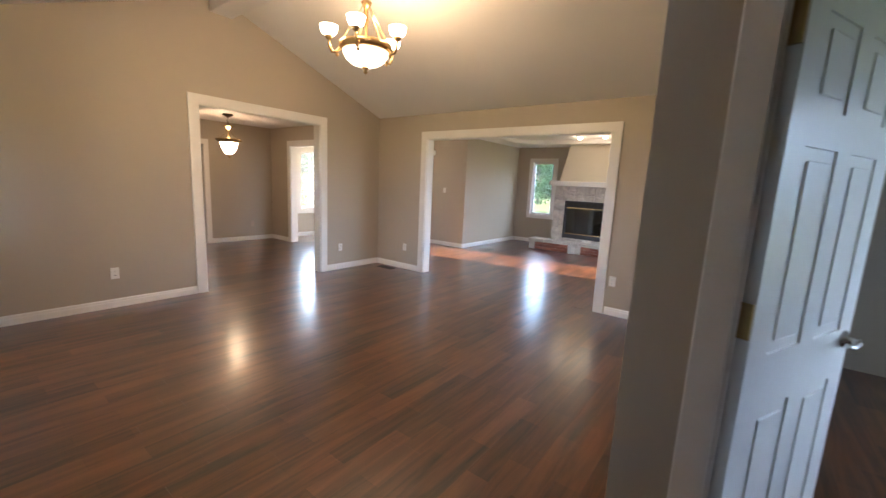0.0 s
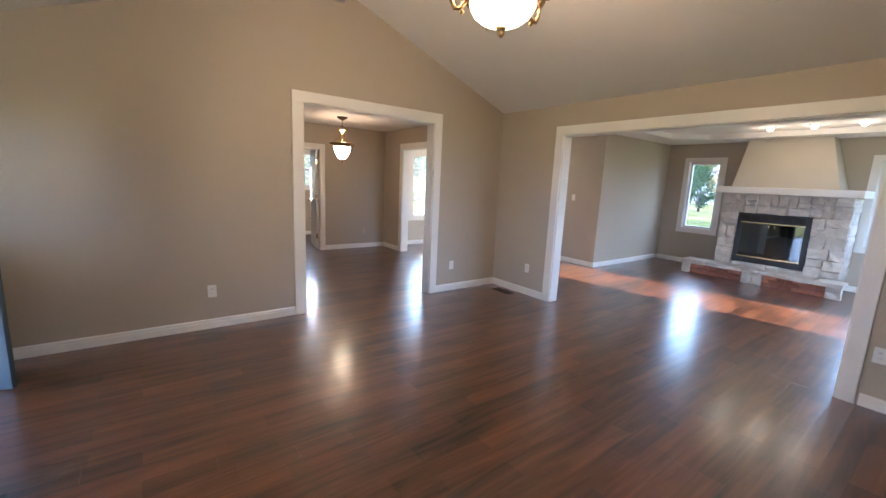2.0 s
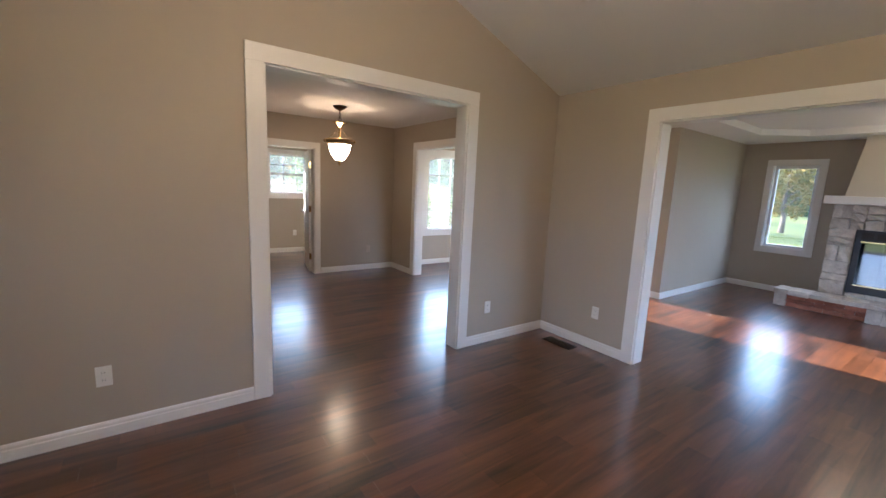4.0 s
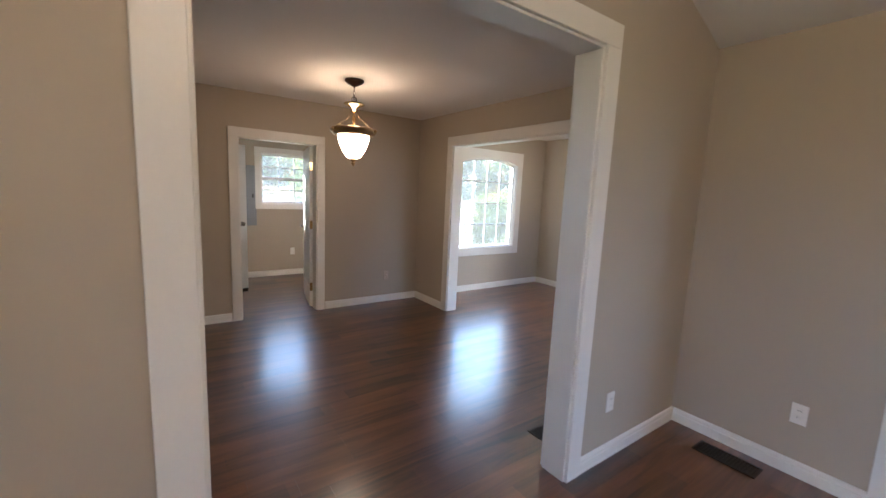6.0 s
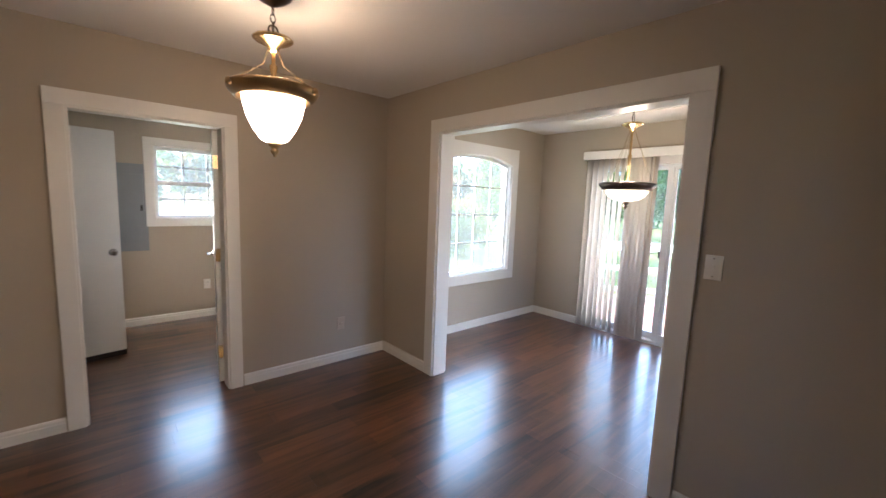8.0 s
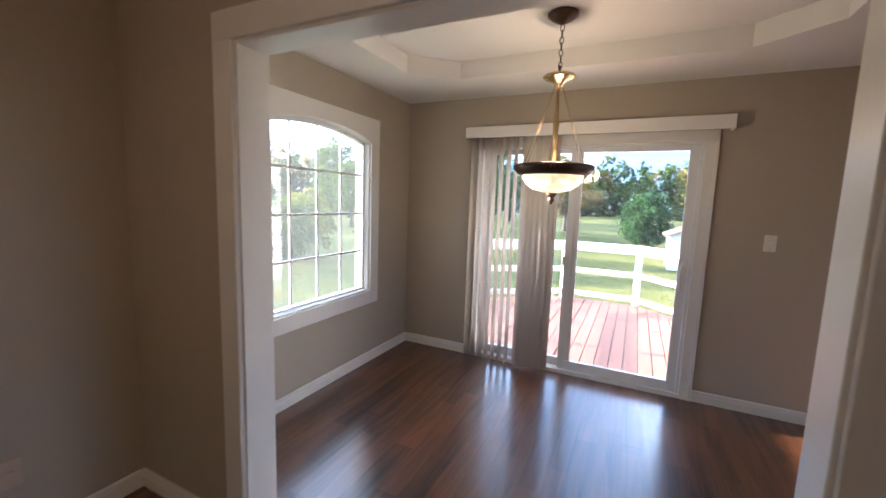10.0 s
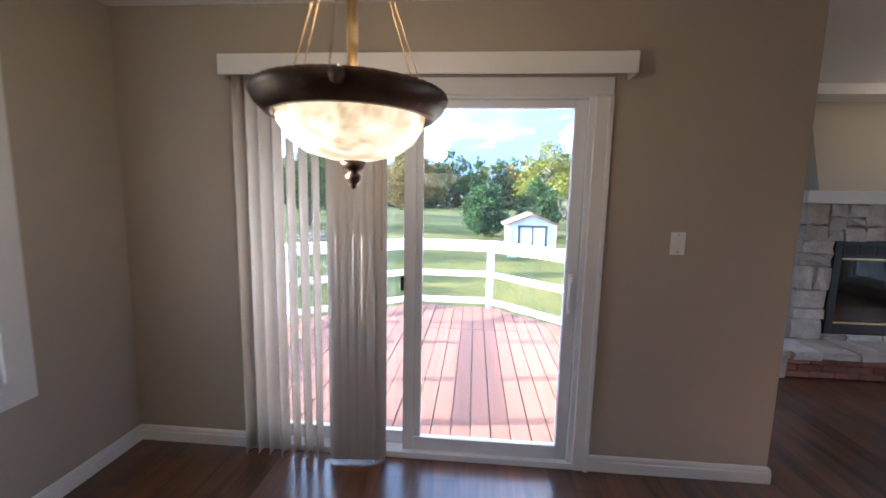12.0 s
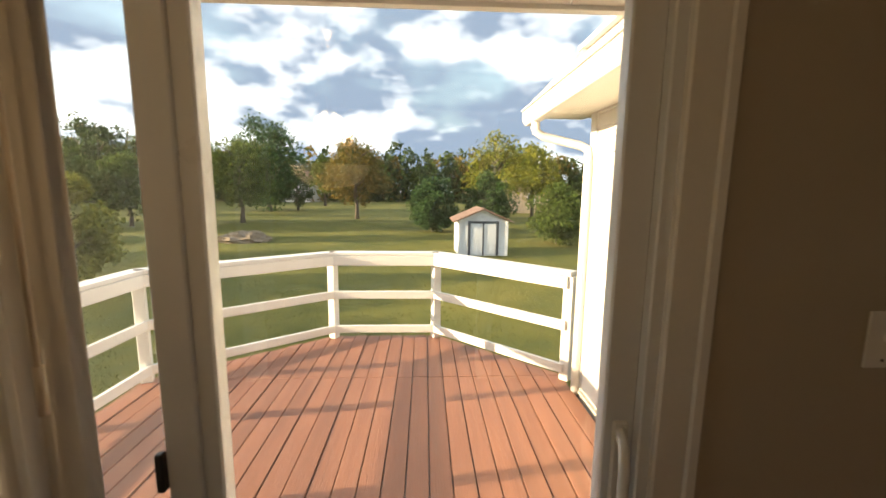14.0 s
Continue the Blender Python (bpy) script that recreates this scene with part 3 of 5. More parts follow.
part("pane", bm, GLASS, front).visible_shadow = False
lever(front, fd_m, W - 0.065, 0.98, T, NICKEL)
bm = bmesh.new()
box(bm, W - 0.001, W + 0.003, -0.014, 0.014, 0.92, 1.04, 0.001)
bmesh.ops.transform(bm, matrix=fd_m, verts=bm.verts)
part("latch_plate", bm, GOLD, front)

# plain flush closet door in the laundry
cd_m = leaf_pose((-2.60, 4.72, 0.02), 10)
cdoor = thing("door_4", (-2.60, 4.72, 0.02), "plain white flush closet door standing ajar in the laundry", "door", kind="structure")
bm = bmesh.new()
box(bm, 0, 0.72, -0.018, 0.018, 0.03, 1.98, 0.002)
bmesh.ops.transform(bm, matrix=cd_m, verts=bm.verts)
part("leaf", bm, DOORW, cdoor)
lever(cdoor, cd_m, 0.66, 0.93, 0.036, NICKEL, True)
bm = bmesh.new()
box(bm, 0.0, 0.72, -0.012, 0.012, -0.02, 0.03)
bmesh.ops.transform(bm, matrix=cd_m, verts=bm.verts)
part("bottom_sweep", bm, SLOT, cdoor, "dark bottom sweep")


# ---- windows ----
def window(name, axis, face, depth, u0, u1, z0, z1, casing, cols, rows, label, sash=0.045, meeting=False, jamb=None, arch=0.0, sill=True):
    """A window in a wall: casing on the room side (face), lining, sash frame, bars and panes. depth is signed, outwards."""
    w = thing(name, (0, 0, 0), label, "window", kind="structure")
    s = 1 if depth > 0 else -1

    def put(pname, d0, d1, p, q, lo, hi, material, bevel=0.002):
        lo_d, hi_d = sorted((face + s * d0, face + s * d1))
        args = (lo_d, hi_d, p, q, lo, hi) if axis == "x" else (p, q, lo_d, hi_d, lo, hi)
        return bbox(pname, *args, material, w, bevel)
    top = z1 + casing * (1.05 if arch else 1)
    put("casing", -0.02, -0.0005, u0 - casing, u0, z0 - casing, z1 if not arch else z1 - arch, TRIM)
    put("casing", -0.02, -0.0005, u1, u1 + casing, z0 - casing, z1 if not arch else z1 - arch, TRIM)
    put("casing", -0.02, -0.0005, u0, u1, z0 - casing, z0, TRIM)

    def arc(u):
        k = (2 * u - u0 - u1) / (u1 - u0)
        return z1 - arch * (1 - math.sqrt(max(0.0, 1 - 0.75 * k * k))) / 0.5
    if arch:
        n = 28
        us = [u0 + (u1 - u0) * i / n for i in range(n + 1)]
        out = [(u1 + casing, z1 - arch), (u1 + casing, top), (u0 - casing, top), (u0 - casing, z1 - arch)] + [(u, arc(u)) for u in us]
        bm = bmesh.new()
        d = sorted((face - s * 0.02, face - s * 0.0005))
        prism(bm, out, d[0], d[1], axis)
        part("head_casing", bm, TRIM, w)
        bm = bmesh.new()
        d = sorted((face, face + s * 0.10))
        prism(bm, [(u0, z1 + 0.02)] + [(u, arc(u)) for u in us] + [(u1, z1 + 0.02)], d[0], d[1], axis)
        part("arched_lining", bm, TRIM, w)
        bm = bmesh.new()
        d = sorted((face + s * 0.05, face + s * 0.10))
        prism(bm, [(u, arc(u)) for u in us] + [(u, arc(u) - sash) for u in us[::-1]], d[0], d[1], axis)
        part("arched_sash", bm, VINYL, w)
    else:
        put("casing", -0.02, -0.0005, u0 - casing, u1 + casing, z1, top, TRIM)
    low = z1 - arch if arch else z1
    put("lining", 0.0, 0.05, u0, u0 + 0.012, z0, low, TRIM)
    put("lining", 0.0, 0.05, u1 - 0.012, u1, z0, low, TRIM)
    put("sill", 0.0, 0.06, u0, u1, z0, z0 + 0.014, TRIM)
    put("sash_stile", 0.05, 0.10, u0, u0 + sash, z0, low, VINYL)
    put("sash_stile", 0.05, 0.10, u1 - sash, u1, z0, low, VINYL)
    put("sash_rail", 0.05, 0.10, u0 + sash, u1 - sash, z0, z0 + sash, VINYL)
    if not arch:
        put("sash_rail", 0.05, 0.10, u0 + sash, u1 - sash, z1 - sash, z1, VINYL)
    g0, g1, b0, b1 = u0 + sash, u1 - sash, z0 + sash, z1 - sash
    if meeting:
        zm = (b0 + b1) / 2
        put("meeting_rail", 0.045, 0.095, g0, g1, zm - 0.022, zm + 0.022, VINYL)
    for i in range(1, cols):
        u = g0 + (g1 - g0) * i / cols
        hi = arc(u) - sash * 0.5 if arch else b1
        put("muntin", 0.070, 0.082, u - 0.008, u + 0.008, b0, hi, VINYL, 0)
    for j in range(1, rows):
        z = b0 + (b1 - b0) * j / rows
        put("muntin", 0.071, 0.081, g0, g1, z - 0.008, z + 0.008, VINYL, 0)
    for k, (lo, hi) in enumerate(((b0, b1),) if not meeting else ((b0, (b0 + b1) / 2), ((b0 + b1) / 2, b1))):
        p = put("pane", 0.074, 0.078, g0, g1, lo, hi, GLASS, 0)
        p.visible_shadow = False
    return w


window("window_1", "y", 3.525, 0.15, 0.78, 1.905, 0.665, 2.05, 0.115, 4, 4, "white arched picture window with a colonial grid and wide casing", sash=0.03, arch=0.09)
window("window_2", "x", 5.0, 0.14, -1.037, -0.463, 0.73, 2.077, 0.09, 1, 1, "white casement window beside the fireplace", sash=0.05)
window("window_6", "x", 5.0, 0.14, -3.74, -3.166, 0.73, 2.077, 0.09, 1, 1, "white casement window on the far side of the fireplace", sash=0.05)
window("window_3", "y", 5.74, 0.14, -1.53, -0.70, 1.19, 1.99, 0.085, 3, 4, "white double-hung window with a grid in the laundry", sash=0.04, meeting=True)

# unseen, guessed opening that brings daylight onto the family room walls
window("window_8", "y", -5.0, -0.14, 0.7, 4.3, 0.25, 2.10, 0.09, 2, 1, "unseen wide white window added to light the family room")
# unseen opening assumed behind the start of the walk, sized for living room daylight
window("window_4", "x", -4.88, -0.14, -3.6, -2.3, 0.80, 2.08, 0.09, 1, 1, "unseen wide white front window added to light the living room")
# unseen opening added so daylight falls on the open closet door leaf
window("window_9", "y", -6.9, -0.14, -2.8, -1.6, 0.80, 2.05, 0.09, 1, 1, "unseen white window added to light the closet door")
# unseen, assumed opening that lets daylight onto the refrigerator and dining side
window("window_7", "x", -4.76, -0.14, 2.25, 3.4, 0.95, 2.10, 0.09, 1, 1, "unseen white window added to light the kitchen")

# ---- sliding glass door ----
sl = thing("door_5", (2.56, 1.87, 0), "white vinyl sliding glass patio door, closed", "sliding door", kind="structure")
for y0, y1, z0, z1 in ((0.905, 0.99, 0, 1.99), (2.75, 2.835, 0, 1.99), (0.905, 2.835, 1.99, 2.075)):
    bbox("casing", 2.540, 2.5595, y0, y1, z0, z1, TRIM, sl, 0.004)
    if z0 == 0:
        bbox("casing_bead", 2.530, 2.540, y0 + (0.0 if y0 < 1 else 0.06), y1 - (0.06 if y0 < 1 else 0.0), z0, z1 - 0.01, TRIM, sl, 0.004)
for n, a in (("jamb", (2.555, 2.70, 0.98, 1.015, 0, 2.0)), ("jamb", (2.555, 2.70, 2.725, 2.76, 0, 2.0)), ("head", (2.555, 2.70, 1.015, 2.725, 1.975, 2.0)), ("threshold", (2.548, 2.72, 0.98, 2.76, -0.01, 0.035))):
    bbox(n, *a, VINYL, sl, 0.003)


def slider_panel(name, x0, x1, y0, y1, label):
    p = bbox(name, x0, x1, y0, y0 + 0.065, 0.035, 1.975, VINYL, sl, 0.004, label)
    for n, a in (("stile", (y1 - 0.065, y1, 0.035, 1.975)), ("rail", (y0 + 0.065, y1 - 0.065, 0.035, 0.115)), ("rail", (y0 + 0.065, y1 - 0.065, 1.935, 1.975))):
        bbox(n, x0, x1, *a, VINYL, p, 0.003)
    g = bbox("pane", (x0 + x1) / 2 - 0.003, (x0 + x1) / 2 + 0.003, y0 + 0.06, y1 - 0.06, 0.11, 1.94, GLASS, p)
    g.visible_shadow = False
    return p


act = slider_panel("active_panel", 2.575, 2.612, 1.015, 1.94, "sliding panel with a white pull")
slider_panel("fixed_panel", 2.625, 2.662, 1.855, 2.725, "fixed panel")
bm = bmesh.new()
box(bm, 2.566, 2.576, 1.03, 1.062, 0.87, 1.10, 0.004)
tube(bm, [(2.572, 1.046, 0.89), (2.535, 1.055, 0.905), (2.512, 1.064, 0.945), (2.506, 1.067, 0.985), (2.512, 1.064, 1.025), (2.535, 1.055, 1.065), (2.572, 1.046, 1.08)], 0.011)
part("pull_handle", bm, PLATE, act, "curved white pull handle")
bbox("glazing_bead", 2.584, 2.604, 1.838, 1.876, 0.115, 1.935, VINYL, act, 0.004)
bbox("latch", 2.560, 2.578, 1.938, 1.954, 0.97, 1.05, BLACK, sl, 0.003, "small black latch")

# ---- vertical blinds ----
blind = thing("vertical_blind", (2.50, 1.85, 2.06), "cream vertical blind half drawn before the patio door", "blinds")
bm = bmesh.new()
box(bm, 2.440, 2.452, 0.835, 2.860, 2.062, 2.160, 0.003)
box(bm, 2.452, 2.556, 0.835, 0.847, 2.062, 2.160, 0.003)
box(bm, 2.452, 2.556, 2.848, 2.860, 2.062, 2.160, 0.003)
box(bm, 2.452, 2.556, 0.847, 2.848, 2.150, 2.160)
part("valance", bm, TRIM, blind, "white boxed valance")
bbox("head_rail", 2.475, 2.515, 0.87, 2.83, 2.105, 2.145, VINYL, blind)


def vane(y, angle, wide=0.088, x=2.495):
    bm = bmesh.new()
    n = 6
    cols = []
    for i in range(n + 1):
        u = (i / n - 0.5) * wide
        v = 0.020 * (1 - (2 * i / n - 1) ** 2)
        cols.append([bm.verts.new((u, v + d, z)) for z in (0.02, 2.09) for d in (0, 0.0012)])
    for a, b in zip(cols, cols[1:]):
        for q in ((0, 2), (3, 1), (1, 0), (2, 3)):
            f = bm.faces.new((a[q[0]], b[q[0]], b[q[1]], a[q[1]]))
            f.smooth = True
    m = Matrix.Translation((x, y, 0)) @ Matrix.Rotation(radians(angle), 4, 'Z')
    bmesh.ops.transform(bm, matrix=m, verts=bm.verts)
    ob = part("vane", bm, VANE, blind)
    bm = bmesh.new()
    box(bm, x - 0.004, x + 0.004, y - 0.004, y + 0.004, 2.085, 2.11)
    part("hanger", bm, VINYL, blind)
    return ob


for i in range(7):
    vane(2.79 - 0.067 * i, -13 + 2.2 * i + 3 * math.sin(i * 2.1))
for i in range(6):
    vane(2.292 - 0.045 * i, 78 + 3 * math.sin(i * 1.7), x=2.488 + 0.004 * i)
vane(2.05, -40)
bm = bmesh.new()
tube(bm, [(2.455, 2.035, 2.06), (2.453, 2.033, 1.28)], 0.004)
tube(bm, [(2.453, 2.033, 1.28), (2.453, 2.033, 1.20)], 0.007)
part("wand", bm, mat("amber_plastic", (0.62, 0.50, 0.36), 0.4), blind, "slim amber tilt wand")


# ---- lamps ----
def chain(bm, x, y, z0, z1, r=0.011, link=0.034):
    z, k = z1, 0
    while z > z0:
        pts = []
        for i in range(9):
            a = 2 * math.pi * i / 8
            o, h = r * math.cos(a), link * 0.62 * math.sin(a)
            pts.append((x + (o if k % 2 else 0), y + (0 if k % 2 else o), z - link / 2 + h))
        tube(bm, pts, 0.0028, 5)
        z -= link
        k += 1


def light_point(name, at, watts, color, radius, parent=None):
    d = bpy.data.lights.new(name, 'POINT')
    d.energy = watts * LAMP
    d.color = color
    d.shadow_soft_size = radius
    o = new(name, d)
    o.location = at
    return o


WARM = (1.0, 0.72, 0.42)
# chandelier under the ridge beam
cx, cy = -2.44, -2.42
ch = thing("chandelier", (cx, cy, 3.20), "antique-brass five-arm chandelier with lit alabaster bowl and shades", "chandelier")
bm = bmesh.new()
lathe(bm, [(0.0, 3.199), (0.075, 3.199), (0.075, 3.185), (0.05, 3.165), (0.015, 3.15), (0.0, 3.145)], (cx, cy, 0))
part("canopy", bm, BRASS, ch)
bm = bmesh.new()
chain(bm, cx, cy, 2.86, 3.15)
part("chain", bm, BRASS, ch)
bm = bmesh.new()
lathe(bm, [(0.0, 2.86), (0.02, 2.85), (0.045, 2.83), (0.03, 2.80), (0.015, 2.78), (0.02, 2.70), (0.012, 2.62), (0.014, 2.50), (0.03, 2.48), (0.0, 2.47)], (cx, cy, 0), 16)
part("stem", bm, BRASS, ch)
bm = bmesh.new()
lathe(bm, [(0.185, 2.505), (0.212, 2.515), (0.215, 2.495), (0.208, 2.465), (0.188, 2.455), (0.178, 2.47), (0.185, 2.505)], (cx, cy, 0), 40, cap=False)
part("ring", bm, BRASS, ch, "broad brass ring")
bm = bmesh.new()
lathe(bm, [(0.186, 2.468), (0.182, 2.44), (0.160, 2.40), (0.115, 2.365), (0.06, 2.345), (0.012, 2.34)], (cx, cy, 0), 36)
part("bowl", bm, GLOW_BOWL, ch, "lit alabaster glass bowl")
bm = bmesh.new()
lathe(bm, [(0.012, 2.345), (0.03, 2.338), (0.022, 2.325), (0.012, 2.315), (0.02, 2.305), (0.012, 2.292), (0.0, 2.284)], (cx, cy, 0), 14)
part("finial", bm, BRASS, ch)
for i in range(5):
    a = radians(214 + 72 * i)
    c, s = math.cos(a), math.sin(a)

    def at(r, z, c=c, s=s):
        return (cx + r * c, cy + r * s, z)
    bm = bmesh.new()
    tube(bm, [at(0.20, 2.47), at(0.235, 2.43), at(0.265, 2.43), at(0.286, 2.47), at(0.29, 2.52)], [0.012, 0.012, 0.013, 0.012, 0.011])
    lathe(bm, [(0.0, 2.425), (0.016, 2.418), (0.012, 2.405), (0.0, 2.395)], (*at(0.225, 0)[:2], 0), 10)
    arm = part("arm", bm, BRASS, ch)
    bm = bmesh.new()
    lathe(bm, [(0.0, 2.515), (0.02, 2.52), (0.034, 2.545), (0.03, 2.55), (0.0, 2.55)], (*at(0.29, 0)[:2], 0), 16)
    part("cup", bm, BRASS, arm)
    bm = bmesh.new()
    lathe(bm, [(0.03, 2.548), (0.052, 2.563), (0.064, 2.585), (0.067, 2.612), (0.071, 2.62), (0.064, 2.617), (0.058, 2.585), (0.03, 2.556)], (*at(0.29, 0)[:2], 0), 24, cap=False)
    part("shade", bm, GLOW, arm, "lit frosted glass shade")
    bm = bmesh.new()
    tube(bm, [(cx + 0.03 * c, cy + 0.03 * s, 2.80), at(0.20, 2.51)], 0.004, 6)
    part("rod", bm, BRASS, ch)
light_point("chandelier_bulb", (cx, cy, 2.70), 22, (1.0, 0.64, 0.32), 0.09)


def hung_bowl(name, x, y, top, disc_z, rim_z, rim_r, bowl, finial, rim_mat, disc_mat, canopy_mat, glow, label):
    t = thing(name, (x, y, top), label, "pendant lamp")
    bm = bmesh.new()
    lathe(bm, [(0.0, top - 0.001), (0.085, top - 0.001), (0.085, top - 0.014), (0.06, top - 0.034), (0.02, top - 0.055), (0.0, top - 0.062)], (x, y, 0))
    part("canopy", bm, canopy_mat, t)
    bm = bmesh.new()
    chain(bm, x, y, disc_z + 0.05, top - 0.06)
    tube(bm, [(x + 0.022 * math.cos(a), y, disc_z + 0.042 + 0.022 * math.sin(a)) for a in [i * math.pi / 6 for i in range(13)]], 0.004, 6)
    part("chain", bm, canopy_mat, t)
    bm = bmesh.new()
    lathe(bm, [(0.0, disc_z + 0.026), (0.03, disc_z + 0.022), (0.085, disc_z + 0.008), (0.092, disc_z), (0.08, disc_z - 0.010), (0.035, disc_z - 0.03), (0.022, disc_z - 0.05), (0.012, disc_z - 0.06)], (x, y, 0))
    part("disc", bm, disc_mat, t, "turned brass disc")
    bm = bmesh.new()
    zz = disc_z - 0.05
    lathe(bm, [(0.010, zz), (0.010, (zz + rim_z) / 2 + 0.03), (0.02, (zz + rim_z) / 2 + 0.02), (0.014, (zz + rim_z) / 2 - 0.01), (0.011, rim_z - 0.02)], (x, y, 0), 14)
    part("stem", bm, BRASS, t)
    bm = bmesh.new()
    r = rim_r
    lathe(bm, [(r - 0.05, rim_z + 0.014), (r - 0.02, rim_z + 0.018), (r, rim_z + 0.012), (r + 0.004, rim_z), (r - 0.006, rim_z - 0.02), (r - 0.03, rim_z - 0.045), (r - 0.042, rim_z - 0.046), (r - 0.05, rim_z + 0.014)], (x, y, 0), 120 if rim_mat is BRONZE else 44, False, 0.018 if rim_mat is BRONZE else 0.0)
    part("rim", bm, rim_mat, t, "broad metal rim")
    bm = bmesh.new()
    lathe(bm, bowl, (x, y, 0), 72)
    part("bowl", bm, glow, t, "lit glass bowl")
    bm = bmesh.new()
    f = finial
    lathe(bm, [(0.01, f + 0.075), (0.034, f + 0.068), (0.026, f + 0.052), (0.012, f + 0.042), (0.02, f + 0.034), (0.018, f + 0.022), (0.008, f + 0.012), (0.009, f + 0.006), (0.0, f)], (x, y, 0), 14)
    part("finial", bm, rim_mat, t)
    for i in range(3):
        a = radians(70 + 120 * i)
        c, s = math.cos(a), math.sin(a)
        bm = bmesh.new()
        for o in (-0.09, 0.09):
            c2, s2 = math.cos(a + o), math.sin(a + o)
            tube(bm, [(x + 0.02 * c2, y + 0.02 * s2, disc_z - 0.03), (x + 0.05 * c2, y + 0.05 * s2, disc_z - 0.12), (x + (r - 0.02) * c2, y + (r - 0.02) * s2, rim_z + 0.012)], 0.0013, 6)
        part("rod", bm, AGED, t)
        bm = bmesh.new()
        lathe(bm, [(0.0, 0.02), (0.012, 0.012), (0.016, 0), (0.012, -0.012), (0.0, -0.018)], (x + (r + 0.004) * c, y + (r + 0.004) * s, rim_z - 0.006), 10)
        part("knob", bm, rim_mat, t)
    return t


hung_bowl("pendant_lamp", -1.396, 2.335, H, 2.235, 2.005, 0.205, [(0.142, 1.985), (0.139, 1.94), (0.124, 1.88), (0.096, 1.82), (0.062, 1.772), (0.02, 1.752)], 1.69, BRASS, GOLD, BRONZE, GLOW_BELL, "brass pendant lamp with a lit bell-shaped glass")
light_point("pendant_bulb", (-1.396, 2.335, 2.12), 2.4, (1.0, 0.6, 0.28), 0.07)
hung_bowl("pendant_lamp", 1.46, 1.87, 2.57, 2.225, 1.708, 0.226, [(0.178, 1.674), (0.173, 1.645), (0.150, 1.608), (0.11, 1.580), (0.055, 1.565), (0.01, 1.561)], 1.492, BRONZE, GOLD, BRONZE, GLOW_MARBLE, "dark bronze pendant lamp with a lit marbled glass bowl")
light_point("pendant_bulb", (1.46, 1.87, 1.83), 8, WARM, 0.07)

LX, LZ = 3.85, 2.53
for y in (-2.02, -2.54, -3.06):
    t = thing("recessed_light", (LX, y, LZ), "lit white recessed ceiling light in the tray", "ceiling light", "recessed lights over the hearth")
    bm = bmesh.new()
    lathe(bm, [(0.05, LZ - 0.0002), (0.078, LZ - 0.0005), (0.08, LZ - 0.008), (0.06, LZ - 0.012), (0.052, LZ - 0.008), (0.05, LZ - 0.0002)], (LX, y, 0), 24, cap=False)
    part("ring", bm, TRIM, t)
    bm = bmesh.new()
    lathe(bm, [(0.0, LZ - 0.002), (0.048, LZ - 0.003), (0.042, LZ - 0.035), (0.02, LZ - 0.055), (0.0, LZ - 0.06)], (LX, y, 0), 16)
    part("bulb", bm, GLOW_CAN, t)
    light_point("recessed_bulb", (LX, y, LZ - 0.10), 1.0, WARM, 0.04)

# ---- fireplace ----
fp = thing("fireplace", (4.7, -2.1, 0), "whitewashed stone fireplace with a raised hearth and plaster hood", "fireplace")
FY0, FY1, FX = -3.08, -1.39, 4.30
OY0, OY1, OZ0, OZ1 = -2.65, -1.665, 0.31, 1.165
bm = bmesh.new()
for a in ((FY0 + 0.02, OY0, 0, 1.5), (OY1, FY1 - 0.02, 0, 1.5), (OY0, OY1, 0, OZ0), (OY0, OY1, OZ1, 1.5)):
    box(bm, FX + 0.03, 4.998, a[0], a[1], a[2], a[3])
part("chimney_breast", bm, MORTAR, fp)
rng = random.Random(11)


def split_stones(y0, y1, z0, z1, out):
    w, h = y1 - y0, z1 - z0
    if (w < 0.30 and h < 0.20) or (w < 0.14 and h < 0.34) or (w * h < 0.03):
        out.append((y0, y1, z0, z1))
        return
    k = rng.uniform(0.36, 0.64)
    if w > h * rng.uniform(0.7, 1.5):
        split_stones(y0, y0 + w * k, z0, z1, out)
        split_stones(y0 + w * k, y1, z0, z1, out)
    else:
        split_stones(y0, y1, z0, z0 + h * k, out)
        split_stones(y0, y1, z0 + h * k, z1, out)


def stone(name, x0, x1, y0, y1, z0, z1, material, parent, g=0.007, rough=0.013):
    bm = bmesh.new()
    box(bm, x0, x1, y0 + g, y1 - g, z0 + g, z1 - g)
    bmesh.ops.subdivide_edges(bm, edges=bm.edges[:], cuts=1, use_grid_fill=True)
    for v in bm.verts:
        v.co += Vector((rng.uniform(-1.2, 1.2), rng.uniform(-0.8, 0.8), rng.uniform(-0.8, 0.8))) * rough
    return part(name, bm, material, parent)


stones = []
for a in ((FY0, OY0, 0.245, OZ1), (OY1, FY1, 0.245, OZ1), (OY0, OY1, 0.245, OZ0), (FY0, FY1, OZ1, 1.50)):
    split_stones(*a, stones)
for y0, y1, z0, z1 in stones:
    d = rng.uniform(0, 0.03)
    stone("stone", FX - d, FX + 0.06, y0, y1, z0, z1, STONE, fp)
for y0 in (FY0, FY1 - 0.06):
    z = 0.245
    while z < 1.47:
        h = min(rng.uniform(0.12, 0.22), 1.50 - z)
        stone("stone", FX + 0.06, 4.99, y0 - (0.0 if y0 == FY0 else -0.0), y0 + 0.06, z, z + h, STONE, fp)
        z += h
